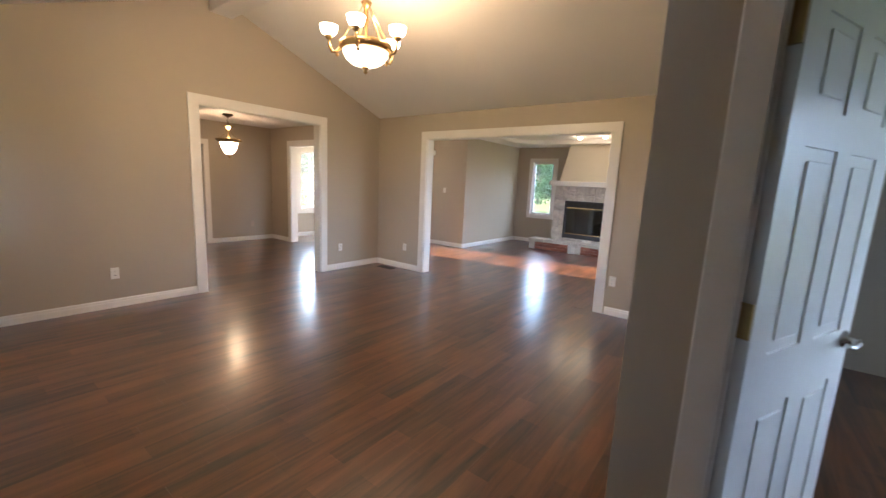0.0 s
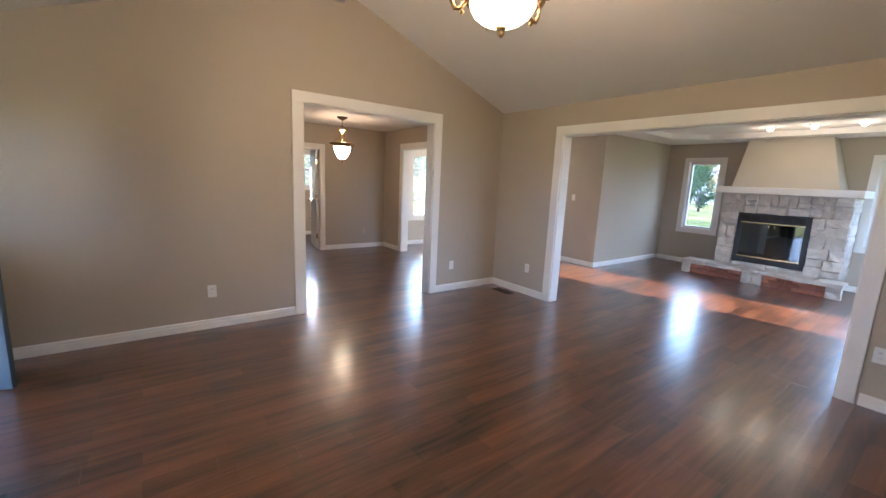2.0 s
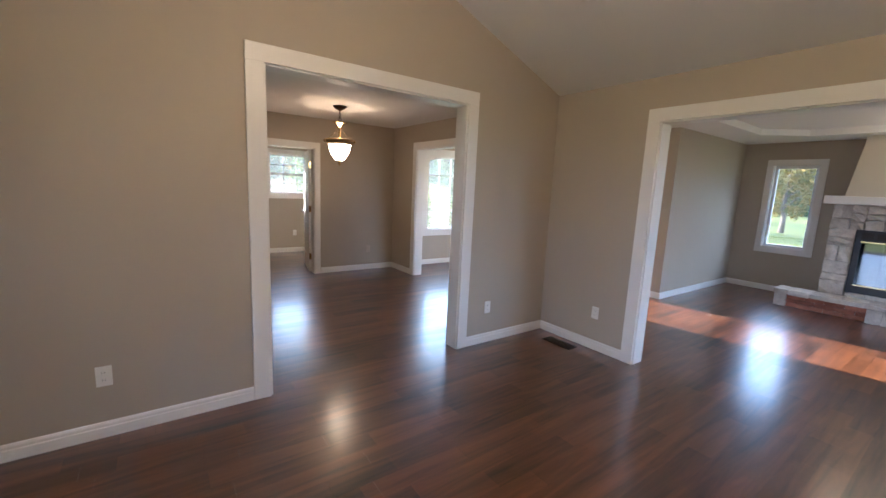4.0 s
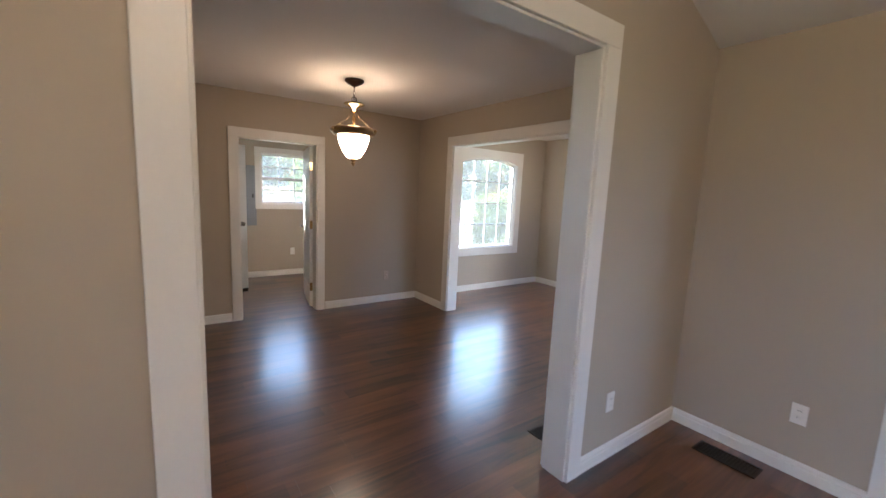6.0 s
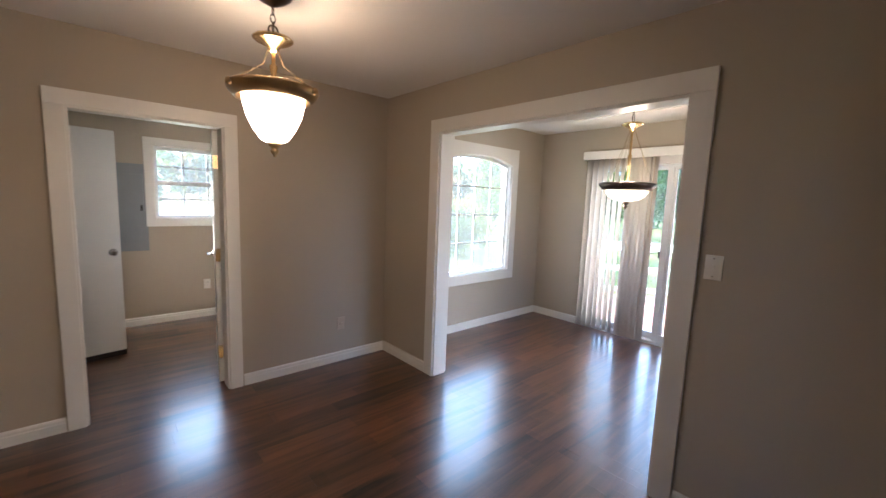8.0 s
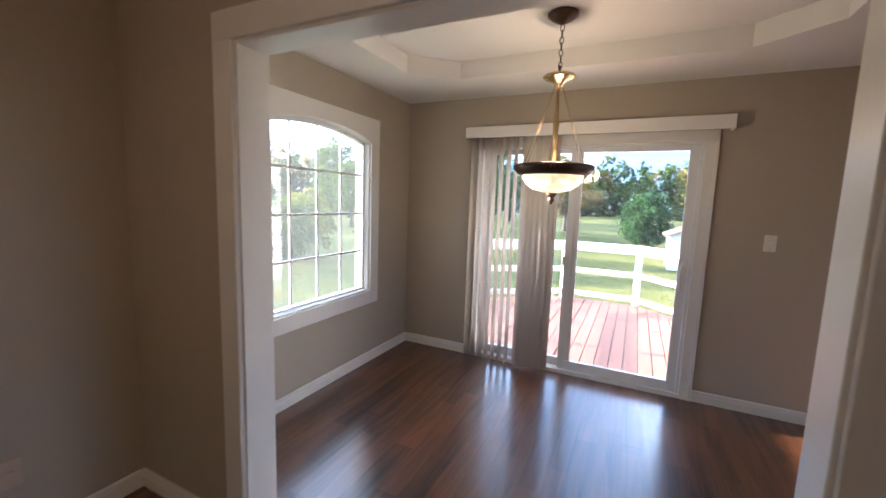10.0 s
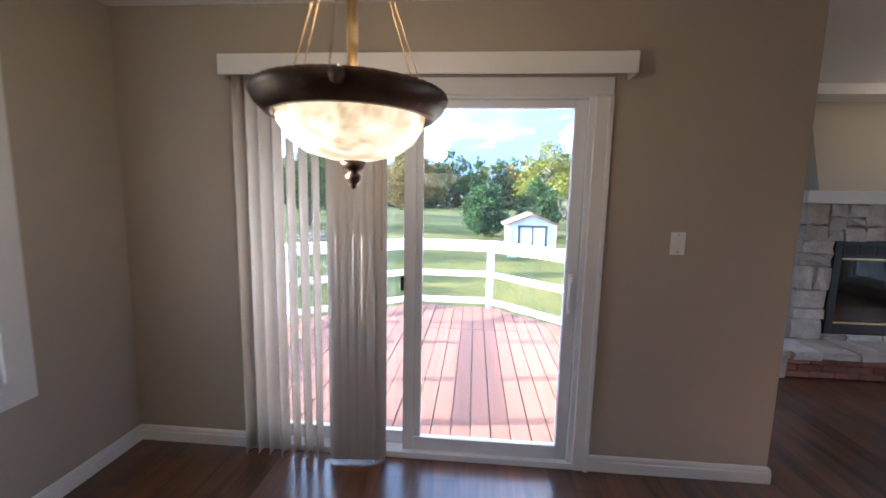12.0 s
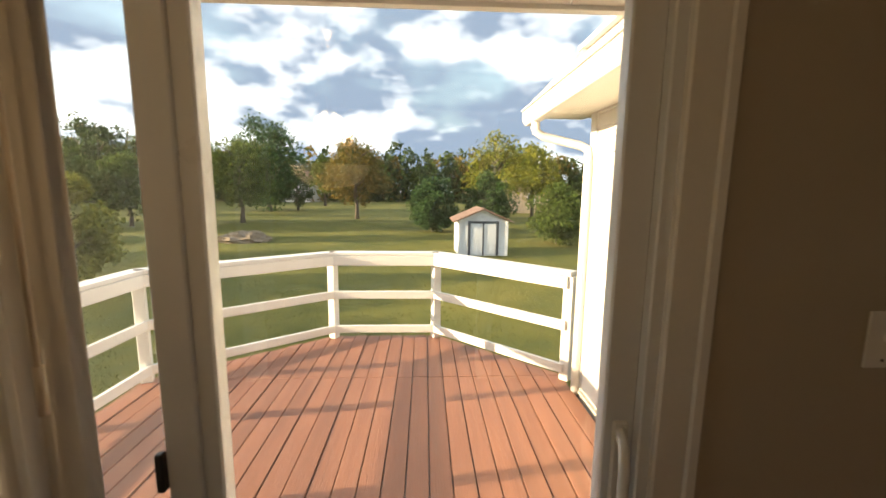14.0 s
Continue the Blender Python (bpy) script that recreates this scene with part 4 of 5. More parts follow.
# hearth
bm = bmesh.new()
prism(bm, [(4.02, -3.15), (4.02, -1.04), (4.12, -1.02), (4.30, -1.16), (4.30, -3.08), (4.12, -3.17)], 0.0, 0.185, "z")
part("hearth_core", bm, MORTAR, fp)
y = -3.19
while y < -1.00:
    w = min(rng.uniform(0.22, 0.42), -0.985 - y)
    stone("hearth_stone", 3.92 + rng.uniform(-0.02, 0.02), 4.30, y, y + w, 0.18, 0.248, STONE, fp, 0.003, 0.010)
    y += w
for y0, y1 in ((-3.18, -3.0), (-2.23, -2.09), (-2.09, -1.95), (-1.14, -1.0)):
    stone("stone", 3.95, 4.04, y0, y1, 0.0, 0.185, STONE, fp, 0.004, 0.008)
for y0, y1 in ((-3.0, -2.23), (-1.95, -1.14)):
    for r in range(3):
        n = 4
        w = (y1 - y0) / n
        for k in range(n + (r % 2)):
            a = y0 + w * (k - 0.5 * (r % 2))
            b = a + w
            a, b = max(a, y0), min(b, y1)
            stone("brick", 3.97, 4.03, a, b, 0.005 + 0.059 * r, 0.005 + 0.059 * (r + 1), BRICK, fp, 0.004, 0.003)
bm = bmesh.new()
box(bm, 4.18, 4.998, -3.17, -1.30, 1.497, 1.607, 0.006)
part("mantel", bm, TRIM, fp, "white painted mantel shelf")
bm = bmesh.new()
lo = [(4.30, -2.885), (4.30, -1.485), (4.998, -1.485), (4.998, -2.885)]
hi = [(4.62, -2.64), (4.62, -1.545), (4.998, -1.545), (4.998, -2.64)]
p = [bm.verts.new((*v, 1.607)) for v in lo]
q = [bm.verts.new((*v, H)) for v in hi]
bm.faces.new(p), bm.faces.new(q)
for i in range(4):
    bm.faces.new((p[i], p[(i + 1) % 4], q[(i + 1) % 4], q[i]))
part("hood", bm, mat("hood_plaster", (0.52, 0.47, 0.385), 0.7, 0.05, 3, 0.1, 120), fp, "cream plaster chimney hood")
fb = bbox("firebox", 4.275, 4.30, OY0, OY0 + 0.07, OZ0, OZ1, BLACK, fp, 0.004, "black metal firebox with brass-trimmed glass doors")
for n, a in (("side_frame", (OY1 - 0.07, OY1, OZ0, OZ1)), ("top_louvre", (OY0 + 0.07, OY1 - 0.07, OZ1 - 0.15, OZ1)), ("bottom_frame", (OY0 + 0.07, OY1 - 0.07, OZ0, OZ0 + 0.10))):
    bbox(n, 4.275, 4.30, *a, BLACK, fb, 0.004)
for i in range(6):
    y = OY0 + 0.10 + i * 0.142
    bbox("louvre_slot", 4.27, 4.276, y, y + 0.115, OZ1 - 0.115, OZ1 - 0.03, SLOT, fb, 0.002)
for z in (OZ1 - 0.165, OZ0 + 0.10):
    bbox("brass_trim", 4.262, 4.278, OY0 + 0.06, OY1 - 0.06, z, z + 0.018, GOLD, fb, 0.003, "bright brass trim")
dw = (OY1 - OY0 - 0.14) / 4
for i in range(4):
    y = OY0 + 0.07 + i * dw
    bbox("glass_door", 4.282, 4.288, y + 0.002, y + dw - 0.002, OZ0 + 0.118, OZ1 - 0.165, FGLASS, fb)
for y in (-2.12, -2.20):
    bbox("door_pull", 4.26, 4.282, y - 0.008, y + 0.008, OZ1 - 0.23, OZ1 - 0.18, GOLD, fb, 0.003)
bm = bmesh.new()
for a in ((4.97, 4.98, OY0, OY1, OZ0, OZ1), (4.305, 4.97, OY0 - 0.0, OY0 + 0.01, OZ0, OZ1), (4.305, 4.97, OY1 - 0.01, OY1, OZ0, OZ1), (4.305, 4.97, OY0, OY1, OZ0 - 0.01, OZ0 + 0.005), (4.305, 4.97, OY0, OY1, OZ1 - 0.01, OZ1)):
    box(bm, *a)
part("fire_chamber", bm, SOOT, fb)


# ---- small fixtures ----
def plate(name, axis, face, way, u, z, label, category, kind_of="outlet", material=None, group=""):
    """A cover plate on a wall face; way is the side it stands out to."""
    loc = (face, u, z) if axis == "x" else (u, face, z)
    t = thing(name, loc, label, category, group)

    def put(n, d, w0, w1, z0, z1, m, b=0.0):
        lo, hi = sorted((face + way * d[0], face + way * d[1]))
        args = (lo, hi, u + w0, u + w1, z + z0, z + z1) if axis == "x" else (u + w0, u + w1, lo, hi, z + z0, z + z1)
        return bbox(n, *args, m, t, b)
    put("cover_plate", (0, 0.006), -0.036, 0.036, -0.058, 0.058, material or PLATE, 0.002)
    if kind_of == "outlet":
        for dz in (-0.021, 0.021):
            put("socket", (0.006, 0.008), -0.016, 0.016, dz - 0.013, dz + 0.013, PLATE, 0.001)
            for dx in (-0.006, 0.006):
                put("slot", (0.008, 0.0085), dx - 0.0012, dx + 0.0012, dz - 0.004, dz + 0.005, SLOT)
    elif kind_of == "switch":
        put("toggle", (0.006, 0.017), -0.005, 0.005, -0.002, 0.012, PLATE, 0.001)
        for dz in (-0.042, 0.042):
            put("screw", (0.006, 0.0068), -0.003, 0.003, dz - 0.003, dz + 0.003, NICKEL)
    else:
        put("jack", (0.006, 0.016), -0.012, 0.012, -0.014, 0.012, PLATE_TAN, 0.002)
    return t


OUT = "wall outlets"
plate("outlet", "y", 0.0, -1, -3.65, 0.36, "white duplex outlet low on the greige wall", "outlet", group=OUT)
plate("outlet", "y", 0.0, -1, -0.80, 0.35, "white duplex outlet low on the greige wall", "outlet", group=OUT)
plate("outlet", "x", 0.0, -1, -0.65, 0.36, "white duplex outlet low on the greige wall", "outlet", group=OUT)
plate("outlet", "x", 0.0, -1, -3.93, 0.40, "white duplex outlet low on the greige wall", "outlet", group=OUT)
plate("outlet", "y", 5.74, -1, -1.05, 0.40, "white duplex outlet below the laundry window", "outlet", group=OUT)
plate("outlet", "x", -2.83, 1, 3.03, 0.37, "white duplex outlet on the dining stub wall", "outlet", group=OUT)
plate("wall_jack", "y", 3.556, -1, -0.405, 0.356, "beige telephone jack on a beige wall plate", "wall jack", "jack", PLATE_TAN)
plate("light_switch", "x", 2.56, -1, 0.537, 1.272, "white toggle light switch beside the patio door", "light switch", "switch")
plate("light_switch", "x", 0.066, -1, 0.82, 1.25, "white toggle light switch beside the nook opening", "light switch", "switch")
plate("light_switch", "x", -2.83, 1, 2.45, 1.38, "white toggle light switch on the dining stub wall", "light switch", "switch")


def register(x0, x1, y0, y1, along):
    t = thing("floor_register", ((x0 + x1) / 2, (y0 + y1) / 2, 0.001), "brown metal floor register set in the planks", "floor vent", "floor registers")
    bm = bmesh.new()
    for a in ((x0, x1, y0, y0 + 0.014), (x0, x1, y1 - 0.014, y1), (x0, x0 + 0.014, y0 + 0.014, y1 - 0.014), (x1 - 0.014, x1, y0 + 0.014, y1 - 0.014)):
        box(bm, *a, 0.001, 0.006)
    part("frame", bm, VENT, t)
    bbox("damper", x0 + 0.014, x1 - 0.014, y0 + 0.014, y1 - 0.014, 0.001, 0.002, SLOT, t)
    n = 16
    for i in range(n):
        if along == "y":
            c = y0 + 0.02 + (y1 - y0 - 0.04) * (i + 0.5) / n
            bbox("slat", x0 + 0.014, x1 - 0.014, c - 0.004, c + 0.004, 0.0025, 0.0055, VENT, t)
        else:
            c = x0 + 0.02 + (x1 - x0 - 0.04) * (i + 0.5) / n
            bbox("slat", c - 0.004, c + 0.004, y0 + 0.014, y1 - 0.014, 0.0025, 0.0055, VENT, t)
    return t


register(-0.24, -0.10, -0.56, -0.24, "y")
register(-4.80, -4.69, -2.11, -1.77, "y")
register(-0.20, -0.06, -4.58, -4.22, "y")
register(-0.99, -0.66, 0.30, 0.42, "x")

# electrical panel in the laundry
ep = thing("electrical_panel", (-1.78, 5.73, 1.30), "grey steel electrical panel on the laundry wall", "electrical panel")
bbox("panel_box", -1.98, -1.60, 5.722, 5.739, 0.84, 1.78, GREY, ep, 0.003)
d = bbox("panel_door", -1.95, -1.63, 5.714, 5.722, 0.95, 1.67, GREY, ep, 0.003)
bbox("latch", -1.662, -1.642, 5.709, 5.714, 1.28, 1.34, BLACK, d, 0.001)

# refrigerator and the cabinet over it, past the dining stub wall
fr = thing("refrigerator", (-3.42, 2.45, 0), "stainless steel refrigerator beside the stub wall", "refrigerator")
bbox("cabinet", -3.86, -2.985, 2.14, 2.9, 0.03, 1.72, GREY, fr, 0.006)
bbox("freezer_drawer", -3.86, -2.985, 2.07, 2.135, 0.06, 0.62, STEEL, fr, 0.008)
for a, b in ((-3.86, -3.425), (-3.42, -2.985)):
    dd = bbox("door", a, b, 2.07, 2.135, 0.63, 1.72, STEEL, fr, 0.008)
    hx = b - 0.05 if a < -3.5 else a + 0.05
    bm = bmesh.new()
    tube(bm, [(hx, 2.07, 0.75), (hx, 2.03, 0.78), (hx, 2.03, 1.52), (hx, 2.07, 1.55)], 0.011)
    part("handle", bm, NICKEL, dd)
bbox("hinge_cover", -3.10, -2.99, 2.10, 2.2, 1.722, 1.742, GREY, fr, 0.004)
cab = thing("wall_cabinet", (-3.42, 2.5, 1.8), "white panelled wall cabinet over the refrigerator", "cabinet")
bbox("body", -3.90, -2.975, 2.10, 3.5, 1.80, 2.18, TRIM, cab, 0.003)
for a, b in ((-3.89, -3.44), (-3.435, -2.985)):
    d = bbox("door", a, b, 2.080, 2.099, 1.81, 2.17, TRIM, cab, 0.003)
    bbox("raised_panel", a + 0.06, b - 0.06, 2.072, 2.080, 1.87, 2.11, TRIM, d, 0.005)

# ---- outside: house ----
G = -1.05
siding = structure(bbox("wall_siding_return", 2.70, 5.15, 0.046, 0.052, G, 2.6, SIDING), "sunlit white lap siding on the outer wall", "wall")
bm = bmesh.new()
for k in range(33):
    z = -0.98 + 0.105 * k
    prism(bm, [(0.053, z + 0.112), (0.057, z + 0.112), (0.070, z), (0.053, z)], 2.72, 5.13, "x")
    part("siding_board", bm, SIDING, siding)
    bm = bmesh.new()
bm.free()
structure(bbox("trim", 5.06, 5.165, 0.046, 0.078, G, 2.3, SIDING, bevel=0.004), "white corner post of the siding", "trim")
bbox_out = structure(bbox("wall_outer_slider", 2.701, 2.72, 2.80, 3.70, G, 2.4, SIDING), "white siding beside the patio door", "wall")
bm = bmesh.new()
box(bm, -7.1, 2.69, -6.9, 3.68, G - 0.3, -0.165)
box(bm, 2.69, 5.13, -5.1, 0.09, G - 0.3, -0.165)
structure(part("wall_foundation", bm, MORTAR), "grey block foundation under the house", "wall")
# eave over the patio door, with soffit panels
eave = structure(bbox("roof_eave", 3.46, 3.50, 0.6, 4.4, 2.245, 2.46, GUTTER), "white aluminium fascia and ribbed soffit over the patio door", "roof")
for k in range(13):
    y = 0.6 + 0.29 * k
    bbox("soffit_panel", 2.72, 3.46, y + 0.003, y + 0.287, 2.262, 2.272, SIDING, eave, 0.002)
# roof sheet takes the white gutter colour in place of an overexposed sunlit roof
roof = structure(bbox("roof_family", 2.7, 5.5, -5.1, 0.1, 2.78, 2.82, GUTTER), "family room roof with white rake, soffit and gutter", "roof")
bm = bmesh.new()
prism(bm, [(0.50, 2.24), (0.50, 2.30), (-2.5, 5.4), (-2.5, 5.3)], 2.7, 5.42, "x")
# strong sunlight on the slope is put into this pale base colour
part("roof_slope", bm, mat("overexposed_shingle", (0.55, 0.52, 0.47), 0.9, 0.2, 7, 0.5, 30), roof, "shingles coloured pale to look overexposed in the sun")
bm = bmesh.new()
prism(bm, [(0.50, 2.10), (0.50, 2.35), (-2.5, 5.45), (-2.5, 5.14)], 5.42, 5.46, "x")
part("rake_board", bm, GUTTER, roof, "white rake board")
bm = bmesh.new()
prism(bm, [(0.05, 2.19), (0.46, 2.19), (0.46, 2.20), (0.05, 2.20)], 2.72, 5.42, "x")
part("soffit", bm, SIDING, roof)
bm = bmesh.new()
prism(bm, [(0.05, 2.20), (0.46, 2.20), (-0.9, 3.55), (-0.9, 2.20)], 5.36, 5.40, "x")
part("gable_board", bm, SIDING, roof)
bm = bmesh.new()
prism(bm, [(0.47, 2.14), (0.54, 2.14), (0.57, 2.18), (0.57, 2.26), (0.585, 2.26), (0.585, 2.27), (0.47, 2.27)], 2.72, 5.50, "x")
part("gutter", bm, GUTTER, roof, "white aluminium gutter")
bm = bmesh.new()
tube(bm, [(5.28, 0.51, 2.15), (5.28, 0.50, 2.06), (5.27, 0.44, 2.02), (5.20, 0.14, 1.94), (5.13, 0.10, 1.90), (5.10, 0.108, 1.80), (5.10, 0.108, -0.9)], 0.036, 10)
part("downspout", bm, GUTTER, roof, "white downspout with an elbow")

# ---- deck ----
DZ = -0.18
deck = structure(bbox("deck", 2.74, 5.36, 0.14, 3.98, DZ - 0.20, DZ - 0.035, DARKTRIM), "red-stained wooden deck boards with worn joints", "deck")


def deck_reach(y):
    """How far out the eight-sided deck reaches at y."""
    pts = [(0.10, 5.39), (1.30, 6.49), (2.51, 6.49), (3.96, 5.39)]
    for (a, xa), (b, xb) in zip(pts, pts[1:]):
        if a <= y <= b:
            return xa + (xb - xa) * (y - a) / (b - a)
    return 5.385


y, k = 0.13, 0
while y < 3.97:
    y1 = min(y + 0.140, 3.99)
    for a0, a1, b0, b1 in ((2.735, 2.735, 5.385, 5.385), (5.392, 5.392, deck_reach(y), deck_reach(y1))):
        if b0 - a0 < 0.05 and b1 - a1 < 0.05:
            continue
        bm = bmesh.new()
        dz = 0.003 * math.sin(k * 3.7)
        p = [(a0, y + 0.003), (max(b0, a0 + 0.01), y + 0.003), (max(b1, a1 + 0.01), y1 - 0.003), (a1, y1 - 0.003)]
        prism(bm, p, DZ - 0.035, DZ + dz, "z")
        bmesh.ops.bevel(bm, geom=[e for e in bm.edges if all(v.co.z > DZ - 0.02 for v in e.verts)], offset=0.003, segments=1, affect='EDGES')
        part("deck_board", bm, DECK, deck)
        for sx in ((a0 + 0.04, min(b0, b1) - 0.04) if min(b0, b1) - a0 > 0.2 else ()):
            bm = bmesh.new()
            for dy in (0.03, 0.11):
                lathe(bm, [(0.0045, DZ + dz + 0.0008), (0.0045, DZ + dz - 0.002)], (sx, y + dy, 0), 6)
            part("screw_pair", bm, BRONZE, deck)
    y += 0.142
    k += 1
bm = bmesh.new()
prism(bm, [(5.30, 0.2), (5.40, 0.14), (6.47, 1.30), (6.47, 2.50), (5.40, 3.94), (5.30, 3.8)], DZ - 0.22, DZ - 0.037, "z")
part("deck_frame", bm, DARKTRIM, deck)
for x, y in ((3.2, 3.8), (5.2, 3.8), (6.4, 2.4), (6.4, 1.4), (5.2, 0.4), (3.2, 0.4)):
    bbox("deck_post", x - 0.06, x + 0.06, y - 0.06, y + 0.06, G - 0.2, DZ - 0.2, DARKTRIM, deck)

rail = thing("deck_railing", (5.4, 2.0, DZ), "white painted wooden railing round the deck", "railing")
posts = [(2.92, 3.97), (3.64, 3.97), (4.60, 3.97), (5.36, 3.94), (6.43, 2.505), (6.43, 1.305), (5.31, 0.12)]
for i, (x, y) in enumerate(posts):
    ang = (0, 0, 0, 25, 65, -65, -45)[i]
    bm = bmesh.new()
    box(bm, -0.045, 0.045, -0.045, 0.045, DZ + 0.002, 0.81, 0.004, Matrix.Translation((x, y, 0)) @ Matrix.Rotation(radians(ang), 4, 'Z'))
    part("post", bm, RAIL, rail)


def board_between(name, a, b, z0, z1, thick, side=0.0, over=0.0):
    d = Vector((b[0] - a[0], b[1] - a[1], 0))
    length = d.length
    m = Matrix.Translation((a[0], a[1], 0)) @ Matrix.Rotation(math.atan2(d.y, d.x), 4, 'Z')
    bm = bmesh.new()
    box(bm, -over, length + over, side - thick / 2, side + thick / 2, z0, z1, 0.004, m)
    return part(name, bm, RAIL, rail)


for a, b in zip(posts, posts[1:]):
    board_between("top_rail", a, b, 0.70, 0.81, 0.035, -0.055)
    board_between("cap_rail", a, b, 0.815, 0.852, 0.14, 0.0, 0.03)
    board_between("middle_rail", a, b, 0.31, 0.40, 0.035, -0.055)
    board_between("bottom_rail", a, b, -0.10, -0.012, 0.035, -0.055)

# ---- grounds ----
bm = bmesh.new()
bmesh.ops.create_grid(bm, x_segments=160, y_segments=160, size=160)
for v in bm.verts:
    d = math.hypot(v.co.x, v.co.y)
    v.co.z = G + 0.10 * noise.noise(v.co * 0.06) + 0.012 * max(0.0, d - 45) * (1 if v.co.x < 200 else 0) * 0.35
    if d > 100:
        v.co *= 1 + (d - 100) / 25
        v.co.z = G + 0.3
for f in bm.faces:
    f.smooth = True
structure(part("ground", bm, LAWN), "green lawn with dry patches reaching to the woods", "ground")
SX, SY = 17.9, -0.95
SHED_BOX = (SX - 0.1, SX + 2.3, SY - 1.1, SY + 1.1)
rng2 = np.random.default_rng(5)


def leaves_mesh(name, centres, radii, per, size, material, seed, flat=0.35):
    """Many small leaf blades scattered through clumps."""
    g = np.random.default_rng(seed)
    n = len(centres) * per
    c = np.repeat(np.array(centres, float), per, 0)
    r = np.repeat(np.array(radii, float).reshape(-1, 1) if np.ndim(radii) == 1 else np.array(radii, float), per, 0)
    d = g.normal(size=(n, 3))
    d /= np.linalg.norm(d, axis=1, keepdims=True)
    p = c + d * r * (g.random((n, 1)) ** 0.45)
    a = g.normal(size=(n, 3))
    a /= np.linalg.norm(a, axis=1, keepdims=True)
    b = np.cross(a, g.normal(size=(n, 3)))
    b /= np.linalg.norm(b, axis=1, keepdims=True)
    s = size * (0.6 + 0.8 * g.random((n, 1)))
    v = np.stack([p - a * s, p + b * s * 0.45, p + a * s, p - b * s * 0.45], 1).reshape(-1, 3)
    faces = np.arange(n * 4).reshape(-1, 4)
    me = bpy.data.meshes.new(name)
    me.from_pydata(v.tolist(), [], faces.tolist())
    me.materials.append(material)
    return me


def tree(name, x, y, h, w, material, seed, label, clumps=46, per=70, size=0.10, trunk=0.28, kind="round"):
    g = random.Random(seed)
    t = thing(name, (x, y, G - 0.1), label, "tree" if h > 2.6 else "shrub")
    th = h * trunk
    bm = bmesh.new()
    tube(bm, [(x, y, G - 0.1), (x + 0.02 * h, y, G + th * 0.6), (x, y + 0.02 * h, G + th), (x, y, G + h * 0.8)], [0.030 * h, 0.022 * h, 0.018 * h, 0.005 * h], 9)
    for i in range(8):
        a = g.uniform(0, 6.28)
        z0 = G + th + (h * 0.5) * i / 8
        e = w * 0.36 * g.uniform(0.6, 1)
        tube(bm, [(x, y, z0), (x + e * 0.5 * math.cos(a), y + e * 0.5 * math.sin(a), z0 + 0.10 * h), (x + e * math.cos(a), y + e * math.sin(a), z0 + 0.16 * h)], [0.010 * h, 0.007 * h, 0.003 * h], 6)
    part("trunk", bm, BARK, t)
    cs, rs = [], []
    for i in range(clumps):
        if kind == "round":
            while True:
                u = [g.uniform(-1, 1) for _ in range(3)]
                if 0.25 < sum(k * k for k in u) < 1:
                    break
            z = (u[2] * 0.5 + 0.5)
            k = w / 2 * (0.84 + 0.2 * g.random()) * (1.06 - 0.45 * z)
            cs.append((u[0] * k, u[1] * k, 0.1 + th * 0.75 + (h - th * 0.75) * z * 0.93))
            rs.append(w * g.uniform(0.10, 0.17))
        else:
            z = g.random() ** 1.3
            a = g.uniform(0, 6.28)
            k = w / 2 * (1 - z) * g.uniform(0.45, 1.0)
            cs.append((k * math.cos(a), k * math.sin(a), 0.1 + th * 0.5 + (h - th * 0.5) * z))
            rs.append(w * (0.06 + 0.11 * (1 - z)))
    crown = new("crown", leaves_mesh("crown", cs, rs, per, size, material, seed))
    crown.parent = t
    return t


tree("tree", 33.5, 15.6, 6.6, 6.4, LEAF_A, 1, "round green lawn tree with a short trunk", 60, 110, 0.13)
tree("tree", 38.5, 7.6, 7.4, 6.4, LEAF_D, 2, "lawn tree turning orange at the crown", 60, 110, 0.14)
tree("tree", 50.0, 19.8, 11.5, 9.5, NEEDLE, 3, "tall dark pine standing behind the lawn trees", 80, 110, 0.2, 0.1)
tree("tree", 53.0, 17.4, 6.2, 5.4, LEAF_B, 4, "small dark green lawn tree", 46, 90, 0.16, 0.15)
tree("tree", 66.0, 17.2, 8.0, 5.5, LEAF_A, 5, "slim green lawn tree far off", 46, 90, 0.2)
tree("tree", 28.0, 0.9, 3.8, 3.7, NEEDLE, 6, "dense blue-green evergreen bush", 60, 130, 0.11, 0.05)
tree("tree", 27.5, -2.6, 3.9, 3.8, NEEDLE, 7, "blue-green evergreen behind the shed", 50, 120, 0.11, 0.05)
tree("tree", 22.0, -5.4, 2.95, 3.6, LEAF_A, 8, "green bush beside the shed", 50, 120, 0.10, 0.05)
tree("tree", 34.0, -4.2, 7.6, 6.2, LEAF_C, 9, "thin yellow-green tree behind the shed", 40, 80, 0.13)
tree("tree", 42.0, -9.5, 7.5, 6.5, LEAF_C, 10, "yellow-green tree at the edge of the woods", 50, 90, 0.17)
tree("tree", 30.0, 21.5, 5.0, 4.6, LEAF_A, 12, "round green orchard tree on the lawn", 50, 90, 0.13)
tree("tree", 27.0, 24.0, 5.4, 5.0, LEAF_A, 13, "round green orchard tree on the lawn", 50, 90, 0.13)
tree("shrub", 12.3, 10.6, 2.9, 2.6, LEAF_C, 14, "sunlit yellow-green shrub on the lawn", 46, 150, 0.075, 0.12)
